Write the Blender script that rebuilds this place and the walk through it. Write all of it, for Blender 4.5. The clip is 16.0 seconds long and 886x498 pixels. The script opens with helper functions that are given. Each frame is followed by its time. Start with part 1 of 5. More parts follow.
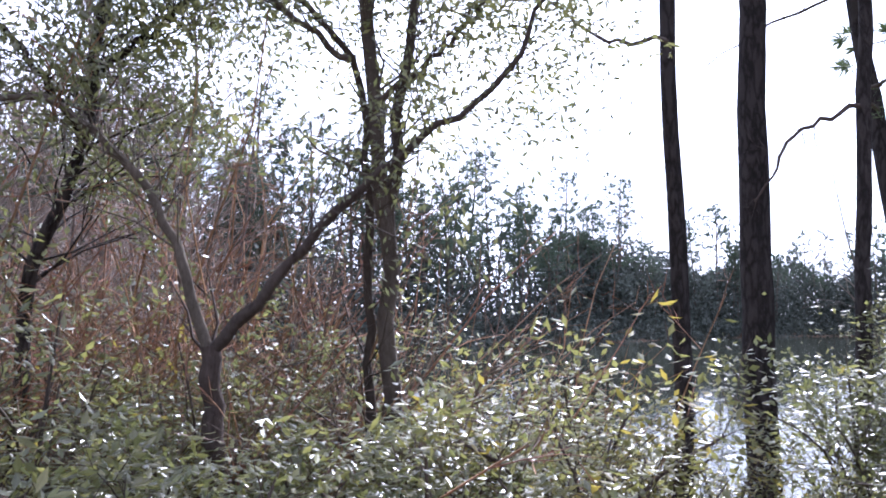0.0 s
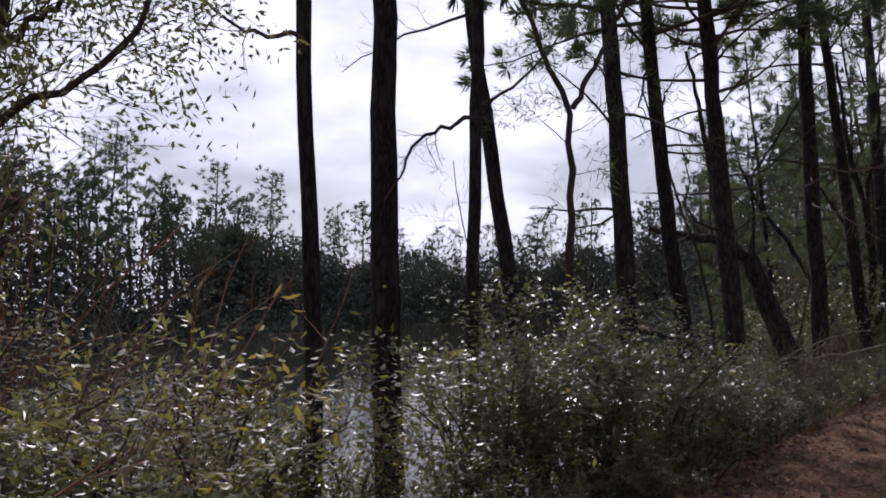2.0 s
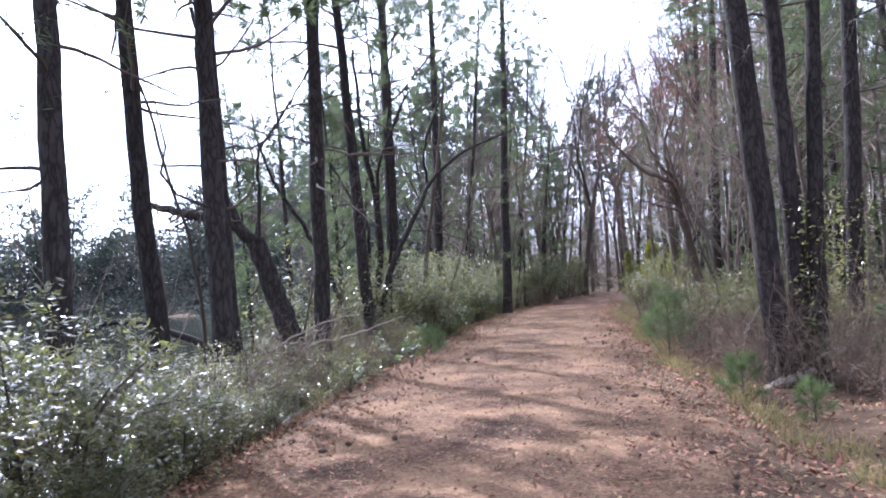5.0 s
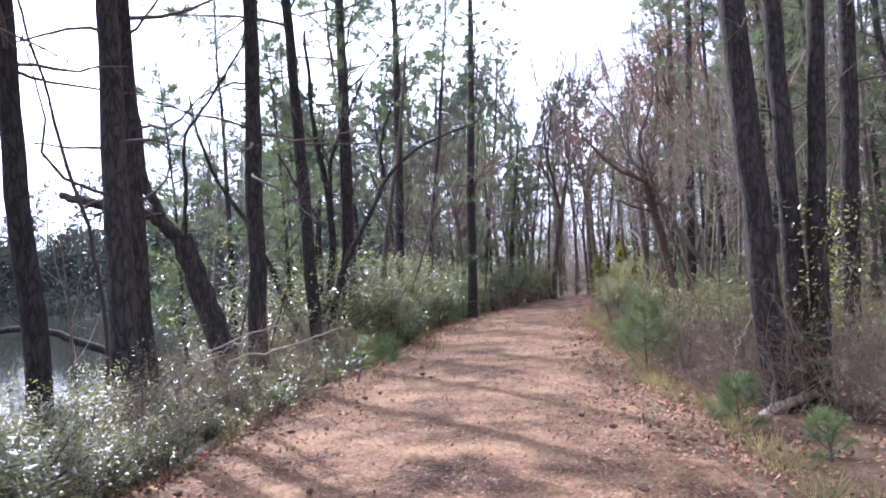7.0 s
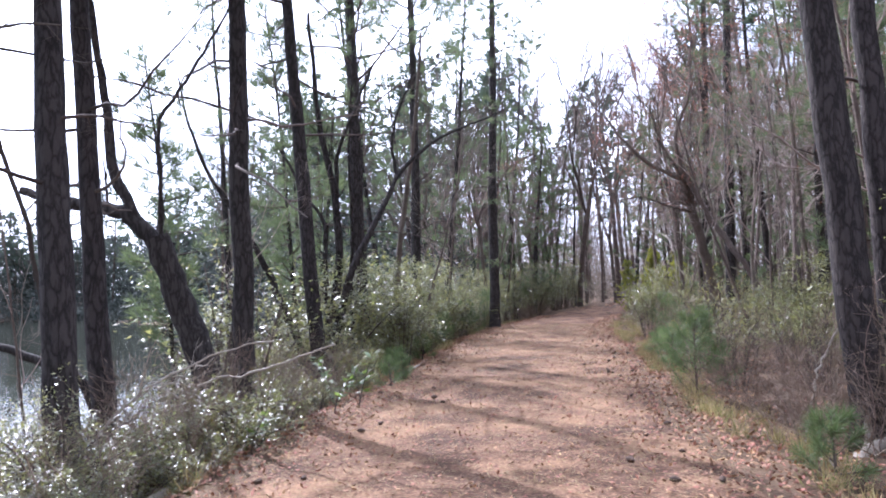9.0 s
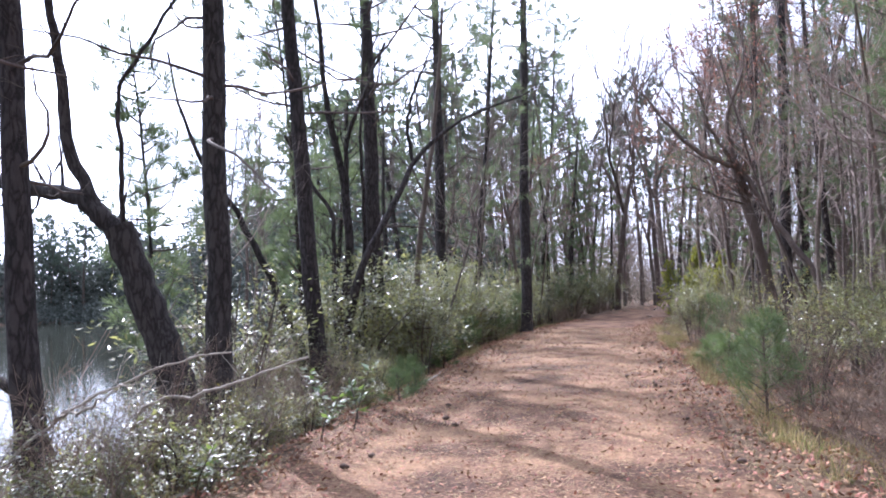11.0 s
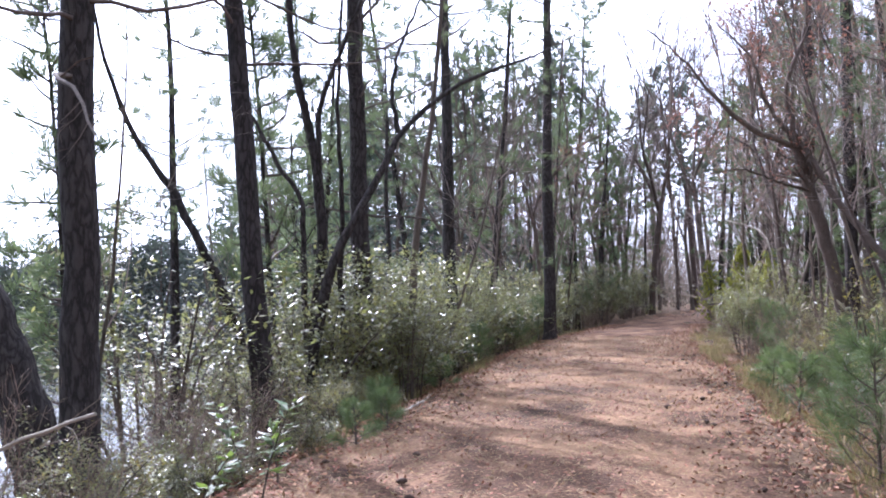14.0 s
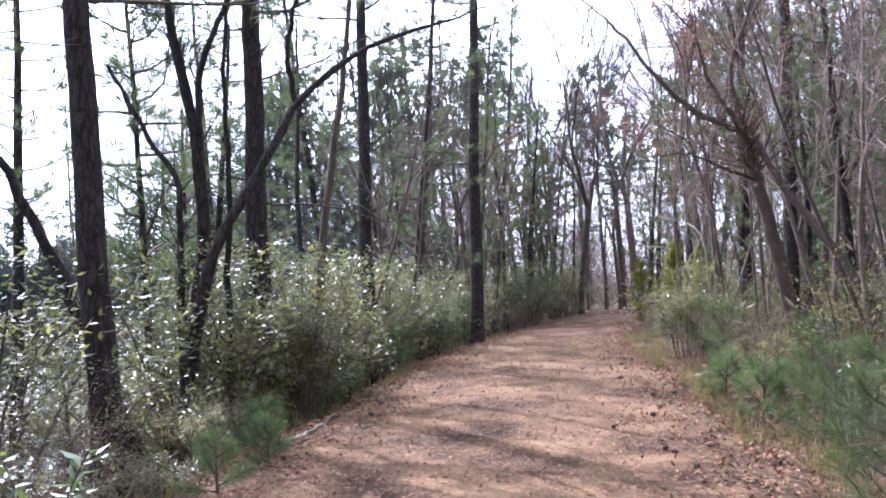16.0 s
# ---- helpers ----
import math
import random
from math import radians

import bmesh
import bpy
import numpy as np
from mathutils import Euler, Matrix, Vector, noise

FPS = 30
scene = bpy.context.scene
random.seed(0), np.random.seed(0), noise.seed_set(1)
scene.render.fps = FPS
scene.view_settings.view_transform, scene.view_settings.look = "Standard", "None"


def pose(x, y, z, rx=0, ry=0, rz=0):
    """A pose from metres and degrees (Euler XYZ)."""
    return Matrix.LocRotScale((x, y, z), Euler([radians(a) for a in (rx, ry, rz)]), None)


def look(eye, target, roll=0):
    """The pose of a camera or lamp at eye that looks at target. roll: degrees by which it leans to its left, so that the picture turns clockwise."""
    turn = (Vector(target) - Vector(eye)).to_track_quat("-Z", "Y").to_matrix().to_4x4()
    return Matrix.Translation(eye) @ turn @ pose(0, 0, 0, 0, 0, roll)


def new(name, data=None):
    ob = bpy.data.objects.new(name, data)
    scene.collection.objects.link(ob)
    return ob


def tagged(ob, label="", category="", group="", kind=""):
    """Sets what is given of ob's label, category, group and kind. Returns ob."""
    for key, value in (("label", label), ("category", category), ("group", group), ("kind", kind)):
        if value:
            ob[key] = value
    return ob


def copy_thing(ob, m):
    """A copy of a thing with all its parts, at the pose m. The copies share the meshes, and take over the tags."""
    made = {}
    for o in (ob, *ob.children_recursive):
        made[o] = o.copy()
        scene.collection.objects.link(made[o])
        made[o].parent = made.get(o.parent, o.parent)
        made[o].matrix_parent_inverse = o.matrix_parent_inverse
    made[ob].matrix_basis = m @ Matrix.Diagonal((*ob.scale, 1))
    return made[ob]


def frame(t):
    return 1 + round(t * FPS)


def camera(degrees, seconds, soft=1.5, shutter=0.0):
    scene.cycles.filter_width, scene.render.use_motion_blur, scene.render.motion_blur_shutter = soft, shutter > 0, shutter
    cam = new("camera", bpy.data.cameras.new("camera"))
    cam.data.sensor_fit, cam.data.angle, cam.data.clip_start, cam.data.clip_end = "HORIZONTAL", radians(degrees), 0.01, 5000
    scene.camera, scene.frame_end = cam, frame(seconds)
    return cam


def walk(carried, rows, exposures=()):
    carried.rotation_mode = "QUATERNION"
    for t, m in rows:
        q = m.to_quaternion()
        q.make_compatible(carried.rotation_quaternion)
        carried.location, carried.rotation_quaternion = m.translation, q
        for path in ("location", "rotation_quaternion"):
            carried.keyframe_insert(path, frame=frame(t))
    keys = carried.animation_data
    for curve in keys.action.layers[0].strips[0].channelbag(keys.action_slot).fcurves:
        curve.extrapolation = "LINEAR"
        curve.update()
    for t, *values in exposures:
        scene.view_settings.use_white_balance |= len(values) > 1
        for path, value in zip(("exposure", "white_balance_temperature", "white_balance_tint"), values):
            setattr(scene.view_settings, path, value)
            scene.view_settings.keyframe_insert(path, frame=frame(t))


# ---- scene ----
cam = camera(59.9, 16.0, soft=1.9)
METRES, EYE, TILT, LEAN, TURN = 12.0, 1.5, 0.63, -1.42, 66.0
ROWS = [
    (0.0, 0.0, 0.0, 0.0, 0.07, 4.23, 0.98),
    (0.5, 0.0026, 0.0007, -0.0001, -5.89, 3.83, 1.14),
    (1.0, 0.0059, 0.0012, 0.0001, -12.52, 3.64, 1.43),
    (1.5, 0.0084, 0.0023, -0.0, -18.93, 3.47, 1.69),
    (2.0, 0.0121, 0.0014, 0.0001, -25.4, 3.1, 1.87),
    (2.5, 0.0246, -0.0009, 0.0004, -32.32, 2.54, 2.27),
    (3.0, 0.0422, -0.0003, -0.0012, -39.37, 2.14, 2.26),
    (3.5, 0.0675, 0.0132, -0.0032, -45.23, 1.87, 2.46),
    (4.0, 0.0989, 0.0251, -0.0049, -50.92, 1.25, 2.48),
    (4.5, 0.1321, 0.0385, -0.0063, -54.95, 1.2, 2.27),
    (5.0, 0.1677, 0.0508, -0.0065, -57.52, 0.91, 2.31),
    (7.5, 0.3193, 0.1156, -0.007, -59.86, 1.03, 1.7),
    (8.0, 0.3493, 0.1347, -0.0076, -58.86, 1.49, 1.68),
    (10.5, 0.5248, 0.2147, -0.0163, -57.38, 1.5, 1.83),
    (11.0, 0.5577, 0.2294, -0.0186, -55.5, 1.8, 1.79),
    (11.5, 0.5936, 0.2421, -0.0184, -54.51, 1.82, 1.86),
    (12.0, 0.6271, 0.2548, -0.02, -54.52, 2.31, 1.61),
    (12.5, 0.6662, 0.2691, -0.0208, -53.69, 1.88, 1.88),
    (13.0, 0.704, 0.2865, -0.0237, -52.81, 1.92, 1.83),
    (13.5, 0.7426, 0.3007, -0.0244, -52.88, 1.81, 2.0),
    (14.0, 0.7773, 0.3209, -0.0247, -53.15, 2.06, 1.62),
    (14.5, 0.8108, 0.3373, -0.0262, -54.1, 1.82, 1.85),
    (15.0, 0.8452, 0.3515, -0.0281, -55.31, 2.09, 1.77),
    (15.5, 0.8825, 0.3718, -0.0296, -57.64, 1.8, 1.84),
    (16.0, 0.9112, 0.3906, -0.031, -58.4, 2.0, 1.97),
]
EXPOSURES = [(0.0, 0.75, 5150, 23), (0.5, 0.35, 5200, 23), (1.0, -0.25, 5300, 23), (1.5, -0.8, 5500, 23), (2.0, -1.15, 5800, 23), (2.5, -1.3, 5900, 23), (3.0, -1.0, 5800, 23),
             (3.5, -0.05, 5200, 22), (4.0, 0.5, 5150, 20), (4.5, 0.9, 5100, 20), (5.0, 1.1, 5100, 21), (7.5, 1.2, 5200, 22), (16.0, 1.2, 5200, 22)]
walk(cam, [(t, pose(0, 0, EYE, TILT, LEAN, TURN) @ pose(METRES * x, METRES * y, METRES * z, 90 + pitch, roll, yaw)) for t, x, y, z, yaw, pitch, roll in ROWS], EXPOSURES)

# ---- sky and sun ----
SUN_AZ, SUN_EL = -42.0, 42.0          # degrees from the trail's direction (+y) towards +x; height


def link(tree, a, b):
    tree.links.new(a, b)


world = bpy.data.worlds.new("world")
scene.world = world
world.use_nodes = True
wt = world.node_tree
wt.nodes.clear()
sky = wt.nodes.new("ShaderNodeTexSky")
sky.sky_type, sky.sun_disc = "NISHITA", False
sky.sun_elevation, sky.sun_rotation = radians(SUN_EL), radians(SUN_AZ % 360)
sky.dust_density = 2.0
wco = wt.nodes.new("ShaderNodeTexCoord")
wmap = wt.nodes.new("ShaderNodeMapping")
wmap.inputs["Scale"].default_value = (2.2, 2.2, 6.0)
wnoise = wt.nodes.new("ShaderNodeTexNoise")
wnoise.inputs["Scale"].default_value, wnoise.inputs["Detail"].default_value = 1.6, 7.0
wramp = wt.nodes.new("ShaderNodeValToRGB")
wramp.color_ramp.elements[0].position, wramp.color_ramp.elements[1].position = 0.36, 0.62
wramp.color_ramp.elements[0].color = (0.35, 0.35, 0.35, 1)
wmix = wt.nodes.new("ShaderNodeMix")
wmix.data_type = "RGBA"
# thin cloud, brightest round the sun
wdot = wt.nodes.new("ShaderNodeVectorMath")
wdot.operation = "DOT_PRODUCT"
wdot.inputs[1].default_value = (math.sin(radians(SUN_AZ)) * math.cos(radians(SUN_EL)), math.cos(radians(SUN_AZ)) * math.cos(radians(SUN_EL)), math.sin(radians(SUN_EL)))
wnear = wt.nodes.new("ShaderNodeMapRange")
wnear.interpolation_type = "SMOOTHSTEP"
wnear.inputs["From Min"].default_value, wnear.inputs["From Max"].default_value = 0.1, 1.0
wnear.inputs["To Min"].default_value, wnear.inputs["To Max"].default_value = 11.0, 36.0
wcloud = wt.nodes.new("ShaderNodeCombineColor")
wbg = wt.nodes.new("ShaderNodeBackground")
wbg.inputs["Strength"].default_value = 0.075
wout = wt.nodes.new("ShaderNodeOutputWorld")
link(wt, wco.outputs["Generated"], wmap.inputs["Vector"])
link(wt, wmap.outputs["Vector"], wnoise.inputs["Vector"])
link(wt, wnoise.outputs["Fac"], wramp.inputs["Fac"])
link(wt, wramp.outputs["Color"], wmix.inputs[0])
link(wt, wco.outputs["Generated"], wdot.inputs[0])
link(wt, wdot.outputs["Value"], wnear.inputs["Value"])
for channel in ("Red", "Green", "Blue"):
    link(wt, wnear.outputs["Result"], wcloud.inputs[channel])
link(wt, wcloud.outputs["Color"], wmix.inputs[7])
link(wt, sky.outputs["Color"], wmix.inputs[6])
link(wt, wmix.outputs[2], wbg.inputs["Color"])
link(wt, wbg.outputs["Background"], wout.inputs["Surface"])

sun = new("sun", bpy.data.lights.new("sun", "SUN"))
sun.data.energy, sun.data.angle, sun.data.color = 5.0, radians(0.55), (1.0, 0.92, 0.8)
sa, se = radians(SUN_AZ), radians(SUN_EL)
sun.matrix_world = look((-30, 30, 40), (-30 - math.sin(sa) * math.cos(se), 30 - math.cos(sa) * math.cos(se), 40 - math.sin(se)))


# ---- materials ----
def material(name, dark, light, scale=6.0, stretch=(1, 1, 1), rough=0.8, bump=0.4, fine=8.0, gloss=0.5,
             island=0.0, objects=0.0, through_light=0.0, glow=None, spots=None, cells=0.0, depth=0.02, limits=(0.33, 0.68)):
    """A surface with two scales of noise in colour and relief. island, objects: how much pieces and objects differ."""
    m = bpy.data.materials.new(name)
    m.use_nodes = True
    t = m.node_tree
    t.nodes.clear()

    def node(kind, **values):
        n = t.nodes.new("ShaderNode" + kind)
        for k, v in values.items():
            n.inputs[k].default_value = v
        return n
    co = node("TexCoord")
    mp = node("Mapping", Scale=stretch)
    link(t, co.outputs["Object"], mp.inputs["Vector"])
    n1 = node("TexNoise", Scale=scale, Detail=5.0, Roughness=0.6)
    n2 = node("TexNoise", Scale=scale * fine, Detail=4.0, Roughness=0.7)
    for n in (n1, n2):
        link(t, mp.outputs["Vector"], n.inputs["Vector"])
    add = node("Math")
    add.operation = "MULTIPLY_ADD"
    add.inputs[1].default_value = 0.5
    link(t, n2.outputs["Fac"], add.inputs[0])
    half = node("Math")
    half.operation = "MULTIPLY"
    half.inputs[1].default_value = 0.5
    link(t, n1.outputs["Fac"], half.inputs[0])
    link(t, half.outputs[0], add.inputs[2])
    fac = add.outputs[0]
    height = add.outputs[0]
    if cells:
        vo = node("TexVoronoi", Scale=cells)
        vo.feature = "DISTANCE_TO_EDGE"
        warp = node("Vector" + "Math")
        warp.operation = "MULTIPLY_ADD"
        link(t, n1.outputs["Color"], warp.inputs[0])
        warp.inputs[1].default_value = (0.25, 0.25, 0.25)
        link(t, mp.outputs["Vector"], warp.inputs[2])
        link(t, warp.outputs[0], vo.inputs["Vector"])
        cr = node("MapRange")
        cr.inputs["From Max"].default_value = 0.22
        cr.inputs["To Max"].default_value = 0.3
        link(t, vo.outputs["Distance"], cr.inputs["Value"])
        ad = node("Math")
        ad.operation = "ADD"
        link(t, cr.outputs["Result"], ad.inputs[0])
        hm = node("Math")
        hm.operation = "MULTIPLY"
        hm.inputs[1].default_value = 0.6
        link(t, fac, hm.inputs[0])
        link(t, hm.outputs[0], ad.inputs[1])
        fac = height = ad.outputs[0]
    ramp = node("ValToRGB")
    e = ramp.color_ramp.elements
    e[0].position, e[1].position = limits
    e[0].color, e[1].color = (*dark, 1), (*light, 1)
    if spots:
        s = ramp.color_ramp.elements.new((limits[0] + limits[1]) / 2)
        s.color = (*spots, 1)
    link(t, fac, ramp.inputs["Fac"])
    colour = ramp.outputs["Color"]
    if island or objects:
        hs = node("HueSaturation")
        link(t, colour, hs.inputs["Color"])
        if island:
            src = node("NewGeometry").outputs["Random Per Island"]
            amount = island
        else:
            src = node("ObjectInfo").outputs["Random"]
            amount = objects
        for socket, lo, hi in (("Value", 1 - amount, 1 + amount), ("Hue", 0.5 - 0.06 * amount, 0.5 + 0.05 * amount)):
            r = node("MapRange")
            r.inputs["To Min"].default_value, r.inputs["To Max"].default_value = lo, hi
            if socket == "Hue":
                w = node("TexWhiteNoise")
                w.noise_dimensions = "1D"
                link(t, src, w.inputs["W"])
                link(t, w.outputs["Value"], r.inputs["Value"])
            else:
                link(t, src, r.inputs["Value"])
            link(t, r.outputs["Result"], hs.inputs[socket])
        colour = hs.outputs["Color"]
    p = node("BsdfPrincipled", Roughness=rough)
    p.inputs["Specular IOR Level"].default_value = gloss
    link(t, colour, p.inputs["Base Color"])
    if bump:
        b = node("Bump", Strength=bump, Distance=depth)
        link(t, height, b.inputs["Height"])
        link(t, b.outputs["Normal"], p.inputs["Normal"])
    surface = p.outputs["BSDF"]
    if through_light:
        tr = node("BsdfTranslucent")
        if glow:
            tr.inputs["Color"].default_value = (*glow, 1)
        else:
            link(t, colour, tr.inputs["Color"])
        mx = node("MixShader", Fac=through_light)
        link(t, surface, mx.inputs[1])
        link(t, tr.outputs["BSDF"], mx.inputs[2])
        surface = mx.outputs["Shader"]
    out = node("OutputMaterial")
    link(t, surface, out.inputs["Surface"])
    return m


PINE_BARK = material("pine_bark", (0.022, 0.019, 0.018), (0.078, 0.066, 0.06), 6, (1, 1, 0.3), 0.95, 0.8, 6, 0.2, objects=0.2, cells=13, depth=0.02, limits=(0.3, 0.75))
GREY_BARK = material("grey_bark", (0.068, 0.053, 0.043), (0.19, 0.152, 0.122), 7, (1, 1, 0.4), 0.9, 0.5, 7, 0.25, objects=0.3)
BROWN_BARK = material("brown_bark", (0.05, 0.039, 0.032), (0.15, 0.118, 0.095), 8, (1, 1, 0.4), 0.9, 0.5, 7, 0.25, objects=0.3)
DEAD_WOOD = material("dead_wood", (0.2, 0.165, 0.125), (0.46, 0.41, 0.34), 9, (1, 1, 1), 0.85, 0.4, 6, 0.3)
GLOSSY_LEAF = material("glossy_leaf", (0.064, 0.064, 0.031), (0.135, 0.131, 0.068), 14, rough=0.31, bump=0.1, gloss=0.72, island=0.5, through_light=0.28, glow=(0.33, 0.36, 0.12))
OLIVE_LEAF = material("olive_leaf", (0.1, 0.1, 0.034), (0.2, 0.19, 0.07), 14, rough=0.33, bump=0.1, gloss=0.7, island=0.5, through_light=0.36, glow=(0.42, 0.42, 0.13))
YELLOW_LEAF = material("yellow_leaf", (0.12, 0.108, 0.032), (0.23, 0.195, 0.055), 14, rough=0.5, bump=0.1, gloss=0.45, island=0.4, through_light=0.45, glow=(0.48, 0.39, 0.07))
WAXY_LEAF = material("waxy_leaf", (0.03, 0.06, 0.016), (0.065, 0.115, 0.032), 14, rough=0.42, bump=0.1, gloss=0.65, island=0.4, through_light=0.3, glow=(0.26, 0.36, 0.07))
RED_BUD = material("red_bud", (0.13, 0.06, 0.045), (0.26, 0.12, 0.085), 14, rough=0.7, bump=0.0, island=0.35, through_light=0.35, glow=(0.42, 0.19, 0.12))
DRY_LEAF = material("dry_leaf", (0.16, 0.075, 0.04), (0.4, 0.23, 0.13), 16, rough=0.75, bump=0.2, gloss=0.3, island=0.5)
NEEDLE = material("pine_needle", (0.035, 0.06, 0.025), (0.085, 0.115, 0.045), 9, rough=0.5, bump=0.0, gloss=0.4, island=0.3, through_light=0.36, glow=(0.2, 0.25, 0.11))
YOUNG_NEEDLE = material("young_pine_needle", (0.055, 0.085, 0.035), (0.12, 0.155, 0.065), 9, rough=0.5, bump=0.0, gloss=0.4, island=0.3, through_light=0.3, glow=(0.22, 0.3, 0.1))
# needle green shifted to blue: distance haze is put into the colour
HAZED_NEEDLE = material("hazed_pine_needle", (0.04, 0.062, 0.048), (0.09, 0.118, 0.09), 2, rough=0.7, bump=0.0, gloss=0.3, island=0.3, through_light=0.2, glow=(0.16, 0.21, 0.12))
CEDAR_LEAF = material("cedar_leaf", (0.06, 0.08, 0.018), (0.14, 0.15, 0.03), 6, rough=0.6, bump=0.0, gloss=0.3, island=0.3, through_light=0.42, glow=(0.46, 0.46, 0.07))
WISP_GRASS = material("wisp_grass", (0.07, 0.085, 0.03), (0.17, 0.17, 0.07), 8, rough=0.6, bump=0.0, gloss=0.3, island=0.4, through_light=0.3, glow=(0.3, 0.32, 0.1))
DRY_GRASS = material("dry_grass", (0.16, 0.13, 0.06), (0.36, 0.29, 0.15), 8, rough=0.7, bump=0.0, gloss=0.3, island=0.4, through_light=0.3, glow=(0.45, 0.36, 0.15))
TRAIL = material("trail_earth", (0.045, 0.025, 0.017), (0.275, 0.168, 0.096), 0.9, (1, 1, 1), 0.95, 1.0, 34, 0.15, spots=(0.135, 0.075, 0.047), depth=0.03, limits=(0.41, 0.58))
FOREST_FLOOR = material("forest_floor", (0.04, 0.028, 0.018), (0.19, 0.128, 0.078), 1.2, (1, 1, 1), 0.95, 1.0, 24, 0.15, spots=(0.105, 0.066, 0.04), depth=0.03, limits=(0.38, 0.62))
CONE = material("cone_scales", (0.03, 0.018, 0.012), (0.12, 0.075, 0.05), 30, rough=0.9, bump=0.5)


def water_material():
    m = bpy.data.materials.new("pond_water")
    m.use_nodes = True
    t = m.node_tree
    p = t.nodes["Principled BSDF"]
    p.inputs["Base Color"].default_value = (0.03, 0.032, 0.022, 1)
    p.inputs["Roughness"].default_value = 0.06
    p.inputs["IOR"].default_value = 1.33
    co = t.nodes.new("ShaderNodeTexCoord")
    n = t.nodes.new("ShaderNodeTexNoise")
    n.inputs["Scale"].default_value, n.inputs["Detail"].default_value = 2.2, 5.0
    b = t.nodes.new("ShaderNodeBump")
    b.inputs["Strength"].default_value, b.inputs["Distance"].default_value = 0.25, 0.02
    link(t, co.outputs["Object"], n.inputs["Vector"])
    link(t, n.outputs["Fac"], b.inputs["Height"])
    link(t, b.outputs["Normal"], p.inputs["Normal"])
    return m


FAR_BRUSH = material("far_brush", (0.1, 0.09, 0.066), (0.29, 0.245, 0.19), 0.5, rough=0.8, bump=0.0, gloss=0.2, island=0.5, through_light=0.3)
# woods across the pond, with bluish haze mixed into their colour
HAZED_WOODS = material("hazed_woods", (0.045, 0.058, 0.05), (0.125, 0.135, 0.115), 0.4, rough=0.8, bump=0.0, gloss=0.2, island=0.5, through_light=0.25)
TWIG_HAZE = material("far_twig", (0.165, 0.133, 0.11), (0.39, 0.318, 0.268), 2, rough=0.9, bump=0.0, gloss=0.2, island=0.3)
THICKET_TWIG = material("thicket_twig", (0.11, 0.08, 0.058), (0.3, 0.222, 0.165), 6, rough=0.85, bump=0.0, gloss=0.25, island=0.3)
RED_TWIG = material("red_twig", (0.19, 0.1, 0.058), (0.42, 0.235, 0.14), 6, rough=0.8, bump=0.0, gloss=0.25, island=0.35)
WATER = water_material()


# ---- mesh helpers ----
class Geo:
    """Gathers tubes and leaves for one mesh."""

    def __init__(self):
        self.v, self.f, self.n, self.smooth = [], [], 0, []

    def add(self, verts, faces, smooth=True):
        verts = np.asarray(verts, float)
        faces = np.asarray(faces, int)
        self.v.append(verts)
        self.f.append(faces + self.n)
        self.smooth.append(np.full(len(faces), smooth))
        self.n += len(verts)

    def tube(self, pts, radii, sides=5):
        pts = np.asarray(pts, float)
        radii = np.asarray(radii, float)
        k = len(pts)
        d = np.gradient(pts, axis=0)
        d /= np.linalg.norm(d, axis=1)[:, None] + 1e-9
        ref = np.array([0.83, 0.35, 0.12]) if abs(d[:, 2]).mean() > 0.6 else np.array([0.05, 0.1, 1.0])
        a = np.cross(d, ref)
        a /= np.linalg.norm(a, axis=1)[:, None] + 1e-9
        b = np.cross(d, a)
        w = np.linspace(0, 2 * math.pi, sides, endpoint=False)
        ring = pts[:, None] + radii[:, None, None] * (np.cos(w)[None, :, None] * a[:, None] + np.sin(w)[None, :, None] * b[:, None])
        i, j = np.meshgrid(np.arange(k - 1), np.arange(sides), indexing="ij")
        j2 = (j + 1) % sides
        faces = np.stack([i * sides + j, i * sides + j2, (i + 1) * sides + j2, (i + 1) * sides + j], -1).reshape(-1, 4)
        self.add(ring.reshape(-1, 3), faces)

    def blades(self, base, along, side, fold=0.0):
        """Leaves of four corners: base, two sides at the middle, tip. fold lifts the sides."""
        base, along, side = (np.asarray(q, float) for q in (base, along, side))
        up = np.cross(along, side)
        up /= np.linalg.norm(up, axis=1)[:, None] + 1e-9
        lift = up * np.linalg.norm(side, axis=1)[:, None] * fold
        mid = base + along * 0.5
        v = np.stack([base, mid + side + lift, base + along, mid - side + lift], 1).reshape(-1, 3)
        q = np.arange(len(base))[:, None] * 4
        f = q + np.array([[0, 1, 2, 3]])
        self.add(v, f, False)

    def mesh(self, name):
        v = np.concatenate(self.v)
        f = np.concatenate(self.f)
        me = bpy.data.meshes.new(name)
        me.vertices.add(len(v))
        me.vertices.foreach_set("co", v.ravel())
        me.loops.add(f.size)
        me.loops.foreach_set("vertex_index", f.ravel().astype(np.int32))
        me.polygons.add(len(f))
        me.polygons.foreach_set("loop_start", np.arange(0, f.size, 4, dtype=np.int32))
        me.polygons.foreach_set("loop_total", np.full(len(f), 4, dtype=np.int32))
        me.polygons.foreach_set("use_smooth", np.concatenate(self.smooth))
        me.update(calc_edges=True)
        me.validate()
        return me


def part(name, geo, mat, parent, label=""):
    me = geo if isinstance(geo, bpy.types.Mesh) else geo.mesh(name)
    if not me.materials:
        me.materials.append(mat)
    ob = new(name, me)
    ob.parent = parent
    return tagged(ob, label)


def thing(name, label, category, group="", kind=""):
    return tagged(new(name), label, category, group, kind)


def unit(v):
    v = np.asarray(v, float)
    return v / (np.linalg.norm(v, axis=-1, keepdims=True) + 1e-9)


